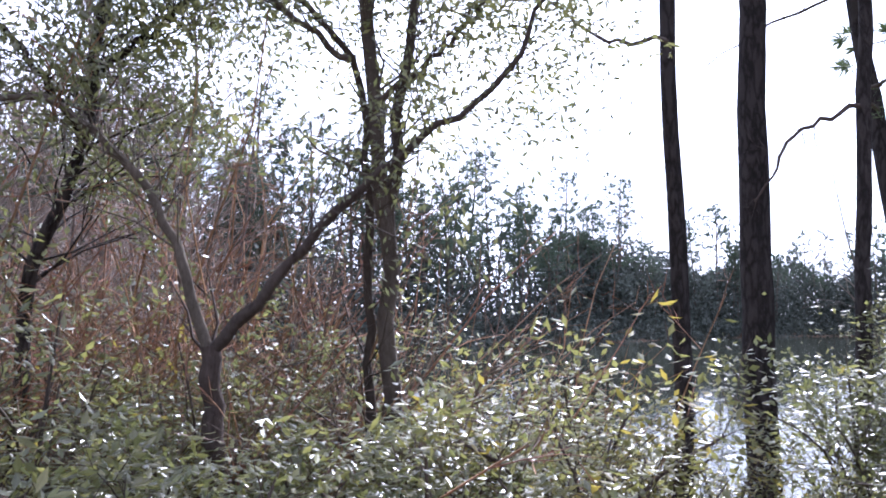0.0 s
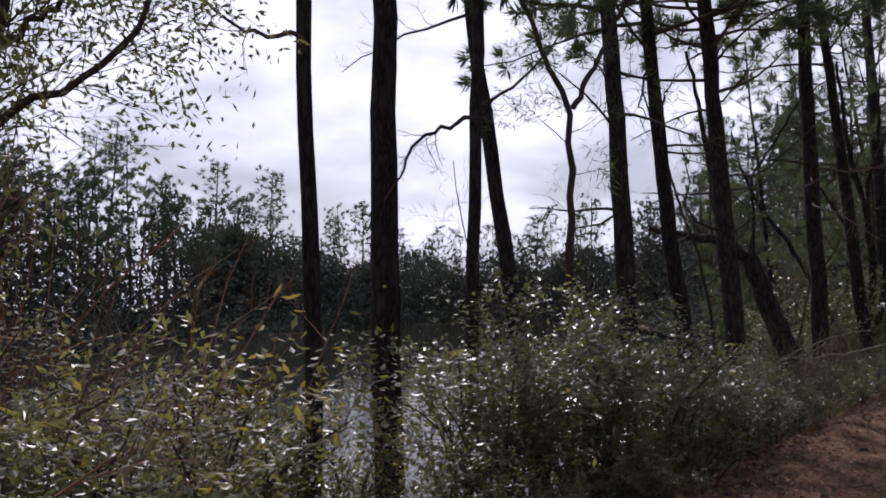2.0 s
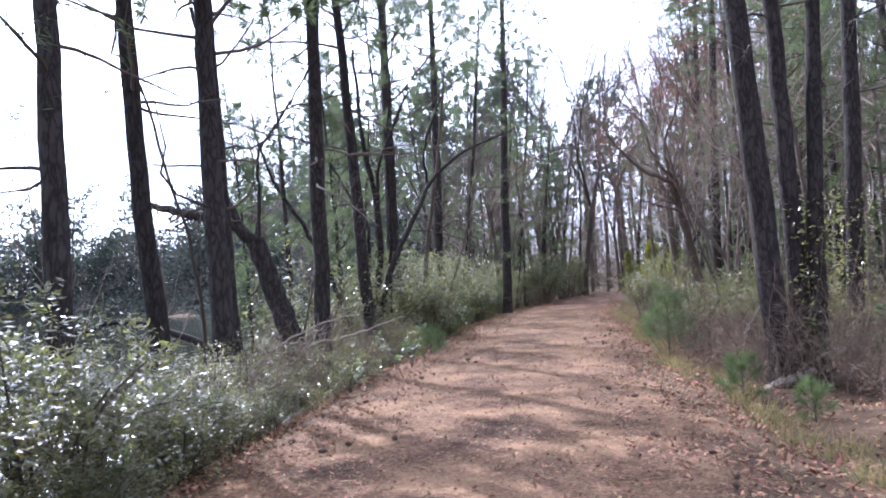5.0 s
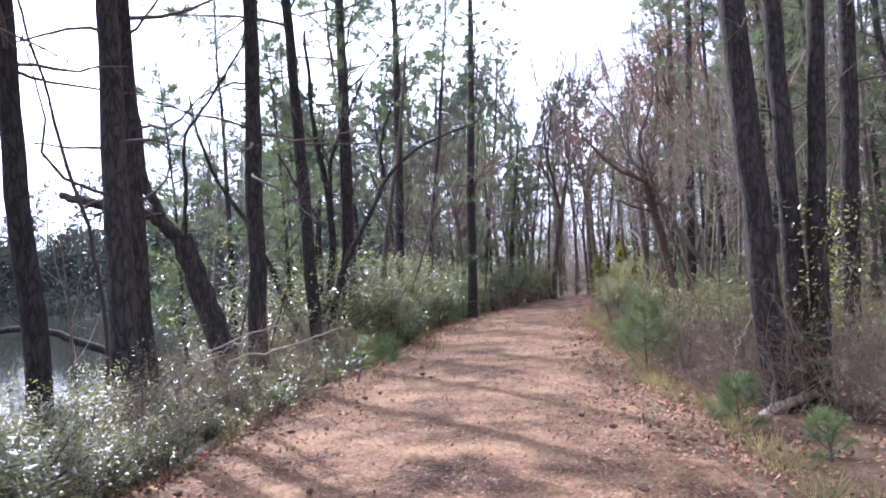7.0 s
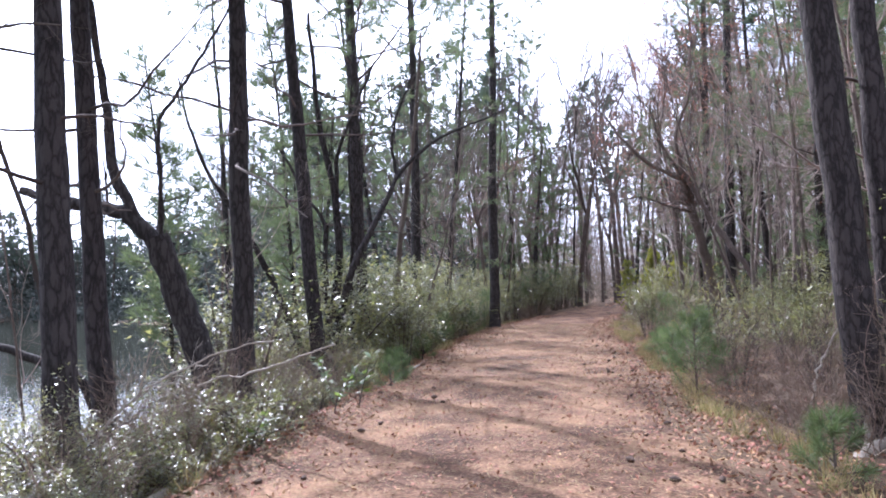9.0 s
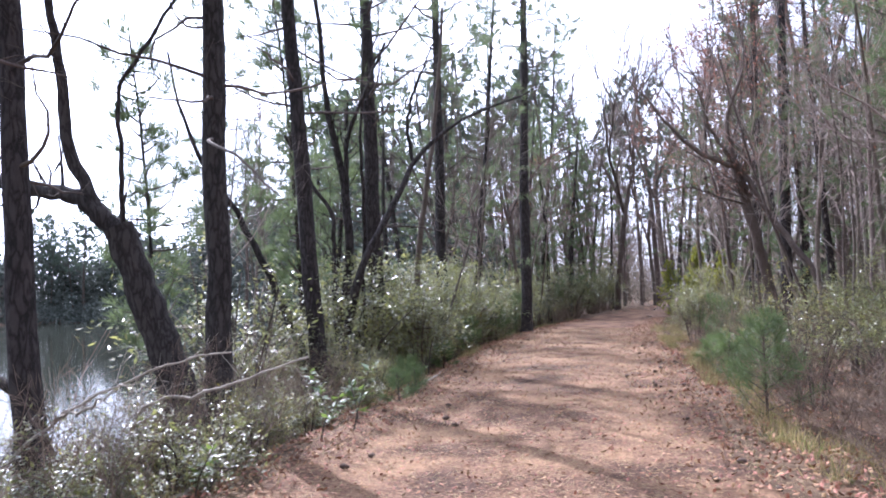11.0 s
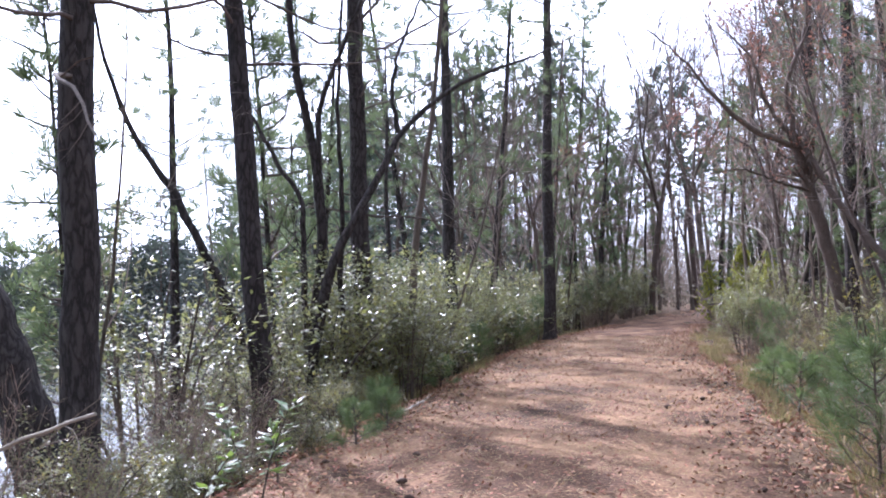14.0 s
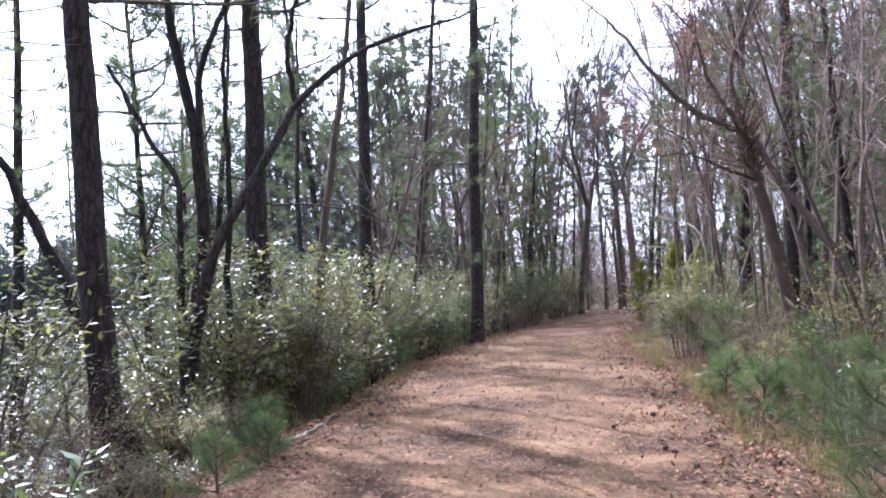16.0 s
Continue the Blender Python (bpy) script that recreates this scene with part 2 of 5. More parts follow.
def grow(rng, p, d, length, k, bend=0.25, lift=0.0):
    """A wandering line of k points."""
    pts, d = [np.asarray(p, float)], unit(d)
    for _ in range(k - 1):
        d = unit(d + rng.normal(0, bend, 3) + np.array([0, 0, lift]))
        pts.append(pts[-1] + d * length / (k - 1))
    return np.array(pts)


def on(pts, s):
    """The place and direction at the share s of a line."""
    x = s * (len(pts) - 1)
    i = min(int(x), len(pts) - 2)
    return pts[i] + (pts[i + 1] - pts[i]) * (x - i), unit(pts[i + 1] - pts[i])


def aside(rng, d, angle):
    """A direction at an angle to d."""
    q = unit(np.cross(d, rng.normal(0, 1, 3)))
    return d * math.cos(angle) + q * math.sin(angle)


def smooth_line(pts, k):
    """k points on a rounded line through the corners given."""
    pts = np.asarray(pts, float)
    s = np.concatenate([[0], np.cumsum(np.linalg.norm(np.diff(pts, axis=0), axis=1))])
    q = np.linspace(0, s[-1], k)
    out = np.stack([np.interp(q, s, pts[:, a]) for a in range(3)], 1)
    for _ in range(2):
        out[1:-1] = (out[:-2] + 2 * out[1:-1] + out[2:]) / 4
    return out


def tufts(geo, rng, centres, ways, n, length, width, spread=0.9):
    """Brushes of needles."""
    c = np.repeat(centres, n, 0)
    w = np.repeat(ways, n, 0)
    d = unit(w + rng.normal(0, spread, c.shape)) * (length * rng.uniform(0.7, 1.15, (len(c), 1)))
    s = unit(np.cross(d, rng.normal(0, 1, c.shape))) * width / 2
    geo.blades(c, d, s)


def twigs(geo, rng, pts, radius, n, length, sub=3, bend=0.25, lift=0.05, start=0.2, sides=3, ends=None):
    """Side twigs on a line, each with smaller ones. ends gathers their tips."""
    for _ in range(n):
        s = rng.uniform(start, 1)
        p, d = on(pts, s)
        l = length * (1.15 - 0.6 * s) * rng.uniform(0.6, 1.2)
        q = grow(rng, p, aside(rng, d, rng.uniform(0.5, 1.1)), l, 4, bend, lift)
        r = radius * (1 - 0.6 * s)
        geo.tube(q, np.linspace(r, r * 0.3, 4), 3)
        if ends is not None:
            ends.append((q[-1], unit(q[-1] - q[-2])))
        n2 = sub + 2
        at = [on(q, f) for f in rng.uniform(0.25, 1, n2)]
        c = np.array([e[0] for e in at])
        d2 = unit(np.array([e[1] for e in at]) + rng.normal(0, 0.55, c.shape)) * (l * rng.uniform(0.3, 0.7, (n2, 1)))
        geo.blades(c, d2, unit(np.cross(d2, rng.normal(0, 1, c.shape))) * max(r * 0.4, 0.0025))
        if ends is not None:
            ends += [(c[k] + d2[k], unit(d2[k])) for k in range(sub)]


# ---- the lie of the land ----
WATER_Z = -1.3
SHORE = ((-180, 30), (-150, 30), (-120, 34), (-100, 40), (-85, 48), (-70, 58), (-58, 74), (-48, 105), (-38, 135), (-30, 120), (-22, 80), (-14, 56), (-8, 48), (0, 46))


def centre(y):
    """The middle of the trail."""
    y = np.asarray(y, float)
    return -0.3 + 0.0045 * np.clip(y - 24, 0, 60) ** 2 + 0.54 * np.clip(y - 84, 0, None) + 0.12 * np.sin(y * 0.31)


def shore(x, y):
    """How far the far shore lies in the direction of a place."""
    a = np.degrees(np.arctan2(x, y))
    return np.interp(a, [s[0] for s in SHORE], [s[1] for s in SHORE], left=30, right=46)


def land(x, y):
    """Height of the ground."""
    x, y = np.asarray(x, float), np.asarray(y, float)
    u = x - centre(y)
    wide = np.interp(y, (-4, 0.5, 3.5), (14.0, 9.0, 4.3))
    s = np.clip((-u - 2.2) / wide, 0, 1)
    left = -1.75 * s ** 1.1
    r = np.hypot(x, y)
    far = np.clip((r - shore(x, y)) / 25.0 + 0.22, 0, 1)
    left = np.where(-u > 2.2, left * (1 - far) + 0.25 * far, 0)
    right = -0.16 * np.clip((u - 2.0) / 1.0, 0, 1) + 0.25 * np.clip((u - 4) / 8, 0, 1)
    crown = 0.05 * (1 - np.clip(np.abs(u) / 2.2, 0, 1) ** 2)
    rough = 0.035 * (np.sin(x * 2.3 + y * 1.1) + np.sin(y * 2.9 - x * 1.3)) * np.clip((np.abs(u) - 2.0) / 1.0, 0, 1)
    return left + right + crown + rough


def ground_object():
    xs = np.concatenate([-np.geomspace(3000, 12, 34), np.arange(-11, 11.01, 0.3), np.geomspace(12, 3000, 30)])
    ys = np.concatenate([-np.geomspace(3000, 6, 26), np.arange(-5, 62, 0.4), np.geomspace(63, 3000, 34)])
    gx, gy = np.meshgrid(xs, ys, indexing="ij")
    gz = land(gx, gy) - 0.03 * (np.abs(gx - centre(gy)) < 2.1)
    a, b = gx.shape
    i, j = np.meshgrid(np.arange(a - 1), np.arange(b - 1), indexing="ij")
    f = np.stack([i * b + j, (i + 1) * b + j, (i + 1) * b + j + 1, i * b + j + 1], -1).reshape(-1, 4)
    g = Geo()
    g.add(np.stack([gx, gy, gz], -1).reshape(-1, 3), f)
    ob = new("ground", g.mesh("ground"))
    ob.data.materials.append(FOREST_FLOOR)
    tagged(ob, "brown forest floor of leaf litter sloping down to the pond", "ground", kind="structure")


def trail_object():
    rng = np.random.default_rng(3)
    ys = np.arange(-6, 110, 0.25)
    us = np.linspace(-1, 1, 19)
    wl = 2.25 + 0.16 * np.sin(ys * 0.9) + rng.normal(0, 0.05, len(ys))
    wr = 2.1 + 0.16 * np.sin(ys * 0.7 + 1) + rng.normal(0, 0.05, len(ys))
    v = []
    for k, y in enumerate(ys):
        for u in us:
            x = centre(y) + u * (wl[k] if u < 0 else wr[k])
            z = land(x, y) + 0.012 - 0.055 * (abs(u) > 0.99) - 0.02 * (abs(abs(u) - 0.55) < 0.12) + rng.normal(0, 0.005)
            v.append((x, y, z))
    n = len(us)
    i, j = np.meshgrid(np.arange(len(ys) - 1), np.arange(n - 1), indexing="ij")
    f = np.stack([i * n + j, i * n + j + 1, (i + 1) * n + j + 1, (i + 1) * n + j], -1).reshape(-1, 4)
    g = Geo()
    g.add(v, f)
    ob = new("path", g.mesh("path"))
    ob.data.materials.append(TRAIL)
    tagged(ob, "reddish brown earth trail strewn with pine straw", "path", kind="structure")


def pond():
    xs = np.linspace(-260, -4.5, 60)
    ys = np.linspace(-80, 190, 60)
    gx, gy = np.meshgrid(xs, ys, indexing="ij")
    i, j = np.meshgrid(np.arange(59), np.arange(59), indexing="ij")
    f = np.stack([i * 60 + j, (i + 1) * 60 + j, (i + 1) * 60 + j + 1, i * 60 + j + 1], -1).reshape(-1, 4)
    g = Geo()
    g.add(np.stack([gx, gy, np.full(gx.shape, WATER_Z)], -1).reshape(-1, 3), f)
    ob = new("water", g.mesh("water"))
    ob.data.materials.append(WATER)
    tagged(ob, "dark rippled pond water reflecting the bright sky", "pond", kind="structure")


ground_object()
trail_object()
pond()


# ---- kinds of plants ----
def pine_crown(seed, reach=2.6, height=6.0, boughs=36, n=24, needle=0.26, wide=0.034):
    """Limbs and needle brushes of a pine's top, from its foot at z = 0. Returns the limbs and the needles."""
    rng = np.random.default_rng(seed)
    wood, green = Geo(), Geo()
    for b in range(boughs):
        z = height * (b / boughs) ** 0.9
        a = b * 2.4 + rng.uniform(-0.4, 0.4)
        l = reach * (1 - 0.65 * z / height) * rng.uniform(0.6, 1.15)
        q = grow(rng, (0, 0, z), (math.cos(a), math.sin(a), 0.25), l, 6, 0.16, 0.08)
        wood.tube(q, np.linspace(0.035, 0.01, 6), 4)
        ends = []
        twigs(wood, rng, q, 0.012, 6, 0.7, 1, 0.2, 0.12, 0.35, 3, ends)
        c = np.array([e[0] for e in ends] + [q[-1]])
        w = np.array([e[1] for e in ends] + [unit(q[-1] - q[-2])])
        tufts(green, rng, c, w + [0, 0, 0.3], n, needle, wide)
    return wood.mesh("limbs"), green.mesh("needles")


CROWNS = [pine_crown(40 + k, 2.4 + 0.3 * k, 6.0 + 0.5 * k, n=30, wide=0.016) for k in range(3)]
# fuller crowns, mostly out of view, added to shade the trail
SHADE_CROWNS = [pine_crown(44 + k, 3.0 + 0.3 * k, 6.0 + 0.5 * k, boughs=40, n=40, wide=0.026) for k in range(2)]


def pine_tree(x, y, lean, dia, height, seed, stubs=5, low=3.0, live=True, label=""):
    """A tall pine: trunk, dead limbs on the stem, living crown."""
    rng = np.random.default_rng(seed)
    tree = thing("pine_tree", label or "tall straight pine with dark furrowed bark", "tree", "pines beside the trail")
    z0 = float(land(x + 0, y)) - 0.15
    tree.location = (x + lean[0] * z0, y + lean[1] * z0, z0)
    k = 30
    zs = np.concatenate([[0, 0.1, 0.25, 0.5], np.linspace(0.9, height, k - 4)])
    wob = np.cumsum(rng.normal(0, 0.012, (k, 2)), 0)
    wob -= np.outer(zs / zs[-1], wob[-1])
    pts = np.stack([lean[0] * zs + wob[:, 0], lean[1] * zs + wob[:, 1], zs], 1)
    r = dia / 2 * (1.03 - 0.55 * zs / height) + dia * 0.3 * np.exp(-zs / 0.22)
    r *= 1 + rng.normal(0, 0.015, k)
    g = Geo()
    g.tube(pts, r, 14)
    v = g.v[0]
    v[:, :2] += rng.normal(0, dia * 0.012, v[:, :2].shape)
    part("trunk", g, PINE_BARK, tree)
    for _ in range(stubs):
        s = rng.uniform(low / height, 0.6)
        p, d = on(pts[4:], s)
        lg = Geo()
        a = rng.uniform(0, 6.3)
        l = rng.uniform(0.7, 2.6)
        q = grow(rng, p, (math.cos(a), math.sin(a), rng.uniform(-0.15, 0.35)), l, 7, 0.2, 0.02)
        lg.tube(q, np.linspace(0.024, 0.006, 7), 5)
        twigs(lg, rng, q, 0.009, 6, 0.6, 2, 0.3, 0.02)
        part("limb", lg, BROWN_BARK, tree, "bare dead limb")
    if live:
        # pines kept short carry the added shade crowns low
        wood, green = SHADE_CROWNS[seed % 2] if height < 11.9 else CROWNS[seed % 3]
        for me, name, m in ((wood, "crown_wood", BROWN_BARK), (green, "crown", NEEDLE)):
            ob = part(name, me, m, tree)
            way = Vector((lean[0], lean[1], 1)).normalized()
            foot = pts[-1] - 5.2 * np.array(way)
            ob.matrix_basis = Matrix.Translation(foot) @ Vector((0, 0, 1)).rotation_difference(way).to_matrix().to_4x4() @ Matrix.Rotation(seed * 1.3, 4, 'Z')
    return tree


def bare_tree(seed, height=9.0, dia=0.14, limbs=9, spread=0.7, buds=0, bark=None, lean=(0, 0), fork=0.35, label="", clump=1):
    """A leafless tree: one or more stems, limbs, fine twigs, now and then red buds."""
    rng = np.random.default_rng(seed)
    tree = thing("bare_tree", label or "leafless grey-brown tree with fine twigs", "tree", "bare woodland trees")
    ends = []
    for c in range(clump):
        d0 = unit((lean[0] + rng.normal(0, 0.05 + 0.12 * (clump > 1)), lean[1] + rng.normal(0, 0.05 + 0.12 * (clump > 1)), 1))
        pts = grow(rng, (0.1 * c, 0.06 * c, -0.15), d0, height * rng.uniform(0.85, 1.0), 14, 0.05, 0.02)
        r = np.linspace(dia / 2, dia * 0.1, 14)
        r[0] *= 1.35
        g = Geo()
        g.tube(pts, r, 8)
        part("trunk", g, bark or GREY_BARK, tree)
        tw = Geo()
        for k in range(limbs):
            s = fork + (0.97 - fork) * (k + rng.uniform(0, 0.9)) / limbs
            p, d = on(pts, s)
            l = height * 0.34 * (1.2 - s) * rng.uniform(0.7, 1.3) * spread / 0.7 + 0.3
            q = grow(rng, p, aside(rng, d, rng.uniform(0.5, 0.95)), l, 7, 0.16, 0.07)
            rr = dia * 0.2 * (1.2 - s)
            tw.tube(q, np.linspace(rr, rr * 0.25, 7), 4)
            twigs(tw, rng, q, rr * 0.42, 8, l * 0.5, 6, 0.2, 0.06, 0.15, 3, ends)
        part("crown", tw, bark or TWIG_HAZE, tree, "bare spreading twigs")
    if buds:
        g = Geo()
        c = np.repeat(np.array([e[0] for e in ends]), buds, 0)
        c = c + rng.normal(0, 0.07, c.shape)
        d = unit(rng.normal(0, 1, c.shape)) * 0.055
        g.blades(c, d, unit(np.cross(d, rng.normal(0, 1, c.shape))) * 0.016)
        tagged(part("bud_haze", g, RED_BUD, tree, "reddish spring buds"), kind="stuff")
    return tree


def fork_tree(seed, height=15.0, dia=0.3, trunk=0.34, depth=5, wide=0.42, bark=None, buds=0, label=""):
    """A leafless broadleaf tree that forks again and again into a wide fan of limbs."""
    rng = np.random.default_rng(seed)
    tree = thing("forking_tree", label or "tall leafless tree forking into a fan of limbs", "tree", "large bare trees")
    ends = []

    def limb(geo, p, d, length, r, level):
        q = grow(rng, p, d, length, 6, 0.1, 0.03)
        geo.tube(q, np.linspace(r, max(0.008, r * 0.72), 6), 7 if level < 2 else 4)
        if level >= depth - 1:
            twigs(geo, rng, q, max(0.007, r * 0.6), 3, length * 0.7, 3, 0.2, 0.05, 0.2, 3, ends)
        if level == depth:
            return
        for _ in range(2 + (rng.random() < 0.35)):
            way = unit(aside(rng, unit(q[-1] - q[-2]), rng.uniform(0.5, 1.2) * wide) + [0, 0, 0.12])
            limb(geo, q[-1], way, length * rng.uniform(0.66, 0.86), max(0.009, r * 0.66), level + 1)
        if rng.random() < 0.6:
            e, w = on(q, rng.uniform(0.35, 0.8))
            limb(geo, e, aside(rng, w, rng.uniform(0.5, 0.9)), length * 0.6, max(0.009, r * 0.45), min(depth, level + 2))

    stem = grow(rng, (0, 0, -0.2), (rng.normal(0, 0.04), rng.normal(0, 0.04), 1), height * trunk, 9, 0.03, 0.03)
    g = Geo()
    r = np.linspace(dia / 2, dia * 0.4, 9)
    r[0] *= 1.3
    g.tube(stem, r, 9)
    part("trunk", g, bark or GREY_BARK, tree)
    for k in range(3):
        g = Geo()
        a = 2.1 * k + rng.uniform(-0.4, 0.4)
        limb(g, stem[-1 - (k == 2)], unit((math.cos(a) * wide, math.sin(a) * wide, 1)), height * 0.2, dia * 0.3, 1)
        part("limb", g, bark or GREY_BARK, tree)
    if buds:
        g = Geo()
        c = np.repeat(np.array([e[0] for e in ends]), buds, 0)
        c = c + rng.normal(0, 0.09, c.shape)
        d = unit(rng.normal(0, 1, c.shape)) * 0.08
        g.blades(c, d, unit(np.cross(d, rng.normal(0, 1, c.shape))) * 0.025)
        tagged(part("bud_haze", g, RED_BUD, tree, "reddish spring buds"), kind="stuff")
    return tree


def vine(x, y, lean, dia, low, high, seed, n=420):
    """Evergreen leaves climbing round a trunk."""
    rng = np.random.default_rng(seed)
    climber = thing("climbing_vine", "evergreen vine with yellow-green leaves climbing a pine", "vine", "vines on the pines")
    climber.location = (x, y, 0)
    wood, g = Geo(), Geo()
    zs = np.linspace(float(land(x, y)) - 0.1, high, 20)
    for k in range(2):
        a = k * 2.5 + zs * 1.3
        wood.tube(np.column_stack([lean[0] * zs + np.cos(a) * dia * 0.58, lean[1] * zs + np.sin(a) * dia * 0.58, zs]), np.full(20, 0.012), 5)
    z = low + (high - low) * rng.beta(1.5, 1.5, n)
    a = rng.uniform(0, 6.3, n)
    o = dia * 0.55 + rng.exponential(0.13, n)
    c = np.column_stack([lean[0] * z + np.cos(a) * o, lean[1] * z + np.sin(a) * o, z])
    d = unit(np.column_stack([np.cos(a), np.sin(a), rng.normal(-0.3, 0.4, n)]) + rng.normal(0, 0.5, c.shape)) * 0.09 * rng.uniform(0.7, 1.2, (n, 1))
    g.blades(c, d, unit(np.cross(d, rng.normal(0, 0.5, c.shape) + [0, 0, 1])) * 0.022, 0.2)
    part("stem", wood, BROWN_BARK, climber)
    part("foliage", g, OLIVE_LEAF, climber)
    return climber


def shrub(seed, radius=1.3, height=2.2, leaves=5200, leaf=0.085, mat=None, label="", second=None, share=0.12, stems=9, hollow=0.25, group="evergreen shrubs on the bank"):
    """An evergreen bush: stems, twigs and single leaves set along the twigs."""
    rng = np.random.default_rng(seed)
    bush = thing("shrub", label or "dense evergreen shrub with small glossy leaves", "shrub", group)
    tips = []
    for k in range(stems):
        wood = Geo()
        a = k * 2.4 + rng.uniform(-0.5, 0.5)
        out = rng.uniform(0.15, 1.0)
        top = np.array([math.cos(a) * radius * out, math.sin(a) * radius * out, height * rng.uniform(0.6, 0.98) * (1 - 0.3 * out)])
        foot = np.array([math.cos(a) * 0.18, math.sin(a) * 0.18, -0.15])
        q = smooth_line([foot, foot * 0.4 + top * 0.35 + rng.normal(0, 0.1, 3) + [0, 0, 0.25 * height], top], 9)
        wood.tube(q, np.linspace(0.02, 0.006, 9), 5)
        twigs(wood, rng, q, 0.008, 8, 0.34 * height, 4, 0.22, 0.05, hollow, 3, tips)
        part("stem", wood, BROWN_BARK, bush)
    pos = np.array([t[0] for t in tips])
    way = np.array([t[1] for t in tips])
    each = max(2, leaves // len(pos))
    c = np.repeat(pos, each, 0)
    w = np.repeat(way, each, 0)
    s = rng.uniform(-0.3, 0.02, (len(c), 1)) * 0.12 * height
    c = c + w * s + rng.normal(0, 0.055, c.shape)
    d = unit(w * [0.5, 0.5, 0.2] + rng.normal(0, 1, c.shape) * [0.8, 0.8, 0.36]) * leaf * rng.uniform(0.6, 1.25, (len(c), 1))
    side = unit(np.cross(d, rng.normal(0, 0.38, c.shape) + [0, 0, 1])) * leaf * rng.uniform(0.16, 0.24, (len(c), 1))
    pick = rng.random(len(pos)).repeat(each) < share if second else np.zeros(len(c), bool)
    g = Geo()
    g.blades(c[~pick], d[~pick], side[~pick], 0.25)
    part("foliage", g, mat or GLOSSY_LEAF, bush)
    if second:
        g2 = Geo()
        g2.blades(c[pick], d[pick] * 1.1, side[pick], 0.2)
        part("young_leaves", g2, second, bush, "yellow-green leaves")
    return bush


def thicket(seed, radius=1.2, height=2.0, canes=26, label="", mat=None):
    """A tangle of bare twigs."""
    rng = np.random.default_rng(seed)
    bush = thing("twig_thicket", label or "leafless tangle of thin grey-brown twigs", "shrub", "bare thickets")
    for c in range(5):
        g = Geo()
        for k in range(canes // 5):
            a, o = 1.26 * c + rng.uniform(0, 1.26), radius * math.sqrt(rng.uniform(0, 1)) * 0.6
            q = grow(rng, (math.cos(a) * o, math.sin(a) * o, -0.1), (rng.normal(0, 0.5), rng.normal(0, 0.5), 1), height * rng.uniform(0.6, 1.15), 8, 0.2, 0.0)
            g.tube(q, np.linspace(0.009, 0.003, 8), 3)
            twigs(g, rng, q, 0.005, 6, 0.6, 4, 0.28, 0.02, 0.15)
        part("tangle", g, mat or THICKET_TWIG, bush)
    return bush


def pine_sapling(seed, height=1.3, label="", boughs=16, needle=0.2, mat=None, name="pine_sapling"):
    """A young pine, soft with long needles."""
    rng = np.random.default_rng(seed)
    tree = thing(name, label or "young pine with soft bright green needles", "sapling", "young pines at the trail's edge")
    wood, green = Geo(), Geo()
    stem = grow(rng, (0, 0, -0.08), (0, 0, 1), height, 8, 0.05, 0.05)
    wood.tube(stem, np.linspace(0.012 + 0.008 * height, 0.005, 8), 6)
    cs, ws = [stem[-1]], [np.array([0, 0, 1.0])]
    for b in range(boughs):
        s = 0.1 + 0.85 * b / boughs
        p, d = on(stem, s)
        a = b * 2.4
        q = grow(rng, p, (math.cos(a), math.sin(a), 0.45), height * 0.42 * (1.1 - s) + 0.08, 5, 0.12, 0.12)
        wood.tube(q, np.linspace(0.008, 0.004, 5), 4)
        for f in (0.45, 0.6, 0.75, 0.9, 1.0):
            e, w = on(q, f)
            cs.append(e)
            ws.append(w)
    tufts(green, rng, np.array(cs), np.array(ws), 34, needle, 0.005, 0.7)
    part("stem", wood, BROWN_BARK, tree)
    part("needles", green, mat or YOUNG_NEEDLE, tree)
    return tree


def cedar(seed, height=2.6):
    rng = np.random.default_rng(seed)
    tree = thing("cedar_bush", "young cedar with dense yellow-green foliage", "tree", "young cedars")
    wood, green = Geo(), Geo()
    stem = grow(rng, (0, 0, -0.1), (0, 0, 1), height, 8, 0.03, 0.05)
    wood.tube(stem, np.linspace(0.05, 0.008, 8), 6)
    cs, ws = [], []
    for b in range(46):
        s = 0.04 + 0.94 * b / 46
        p, d = on(stem, s)
        a = b * 2.4 + rng.uniform(-0.3, 0.3)
        l = height * 0.36 * (1.02 - s) ** 0.7 * rng.uniform(0.75, 1.1)
        q = grow(rng, p, (math.cos(a), math.sin(a), 0.5), l, 5, 0.12, 0.1)
        wood.tube(q, np.linspace(0.012, 0.004, 5), 3)
        for f in np.linspace(0.3, 1, 7):
            e, w = on(q, f)
            cs.append(e + rng.normal(0, 0.05, 3))
            ws.append(w + [0, 0, 0.4])
    tufts(green, rng, np.array(cs), np.array(ws), 16, 0.16, 0.03, 0.8)
    part("stem", wood, BROWN_BARK, tree)
    part("foliage", green, CEDAR_LEAF, tree)
    return tree


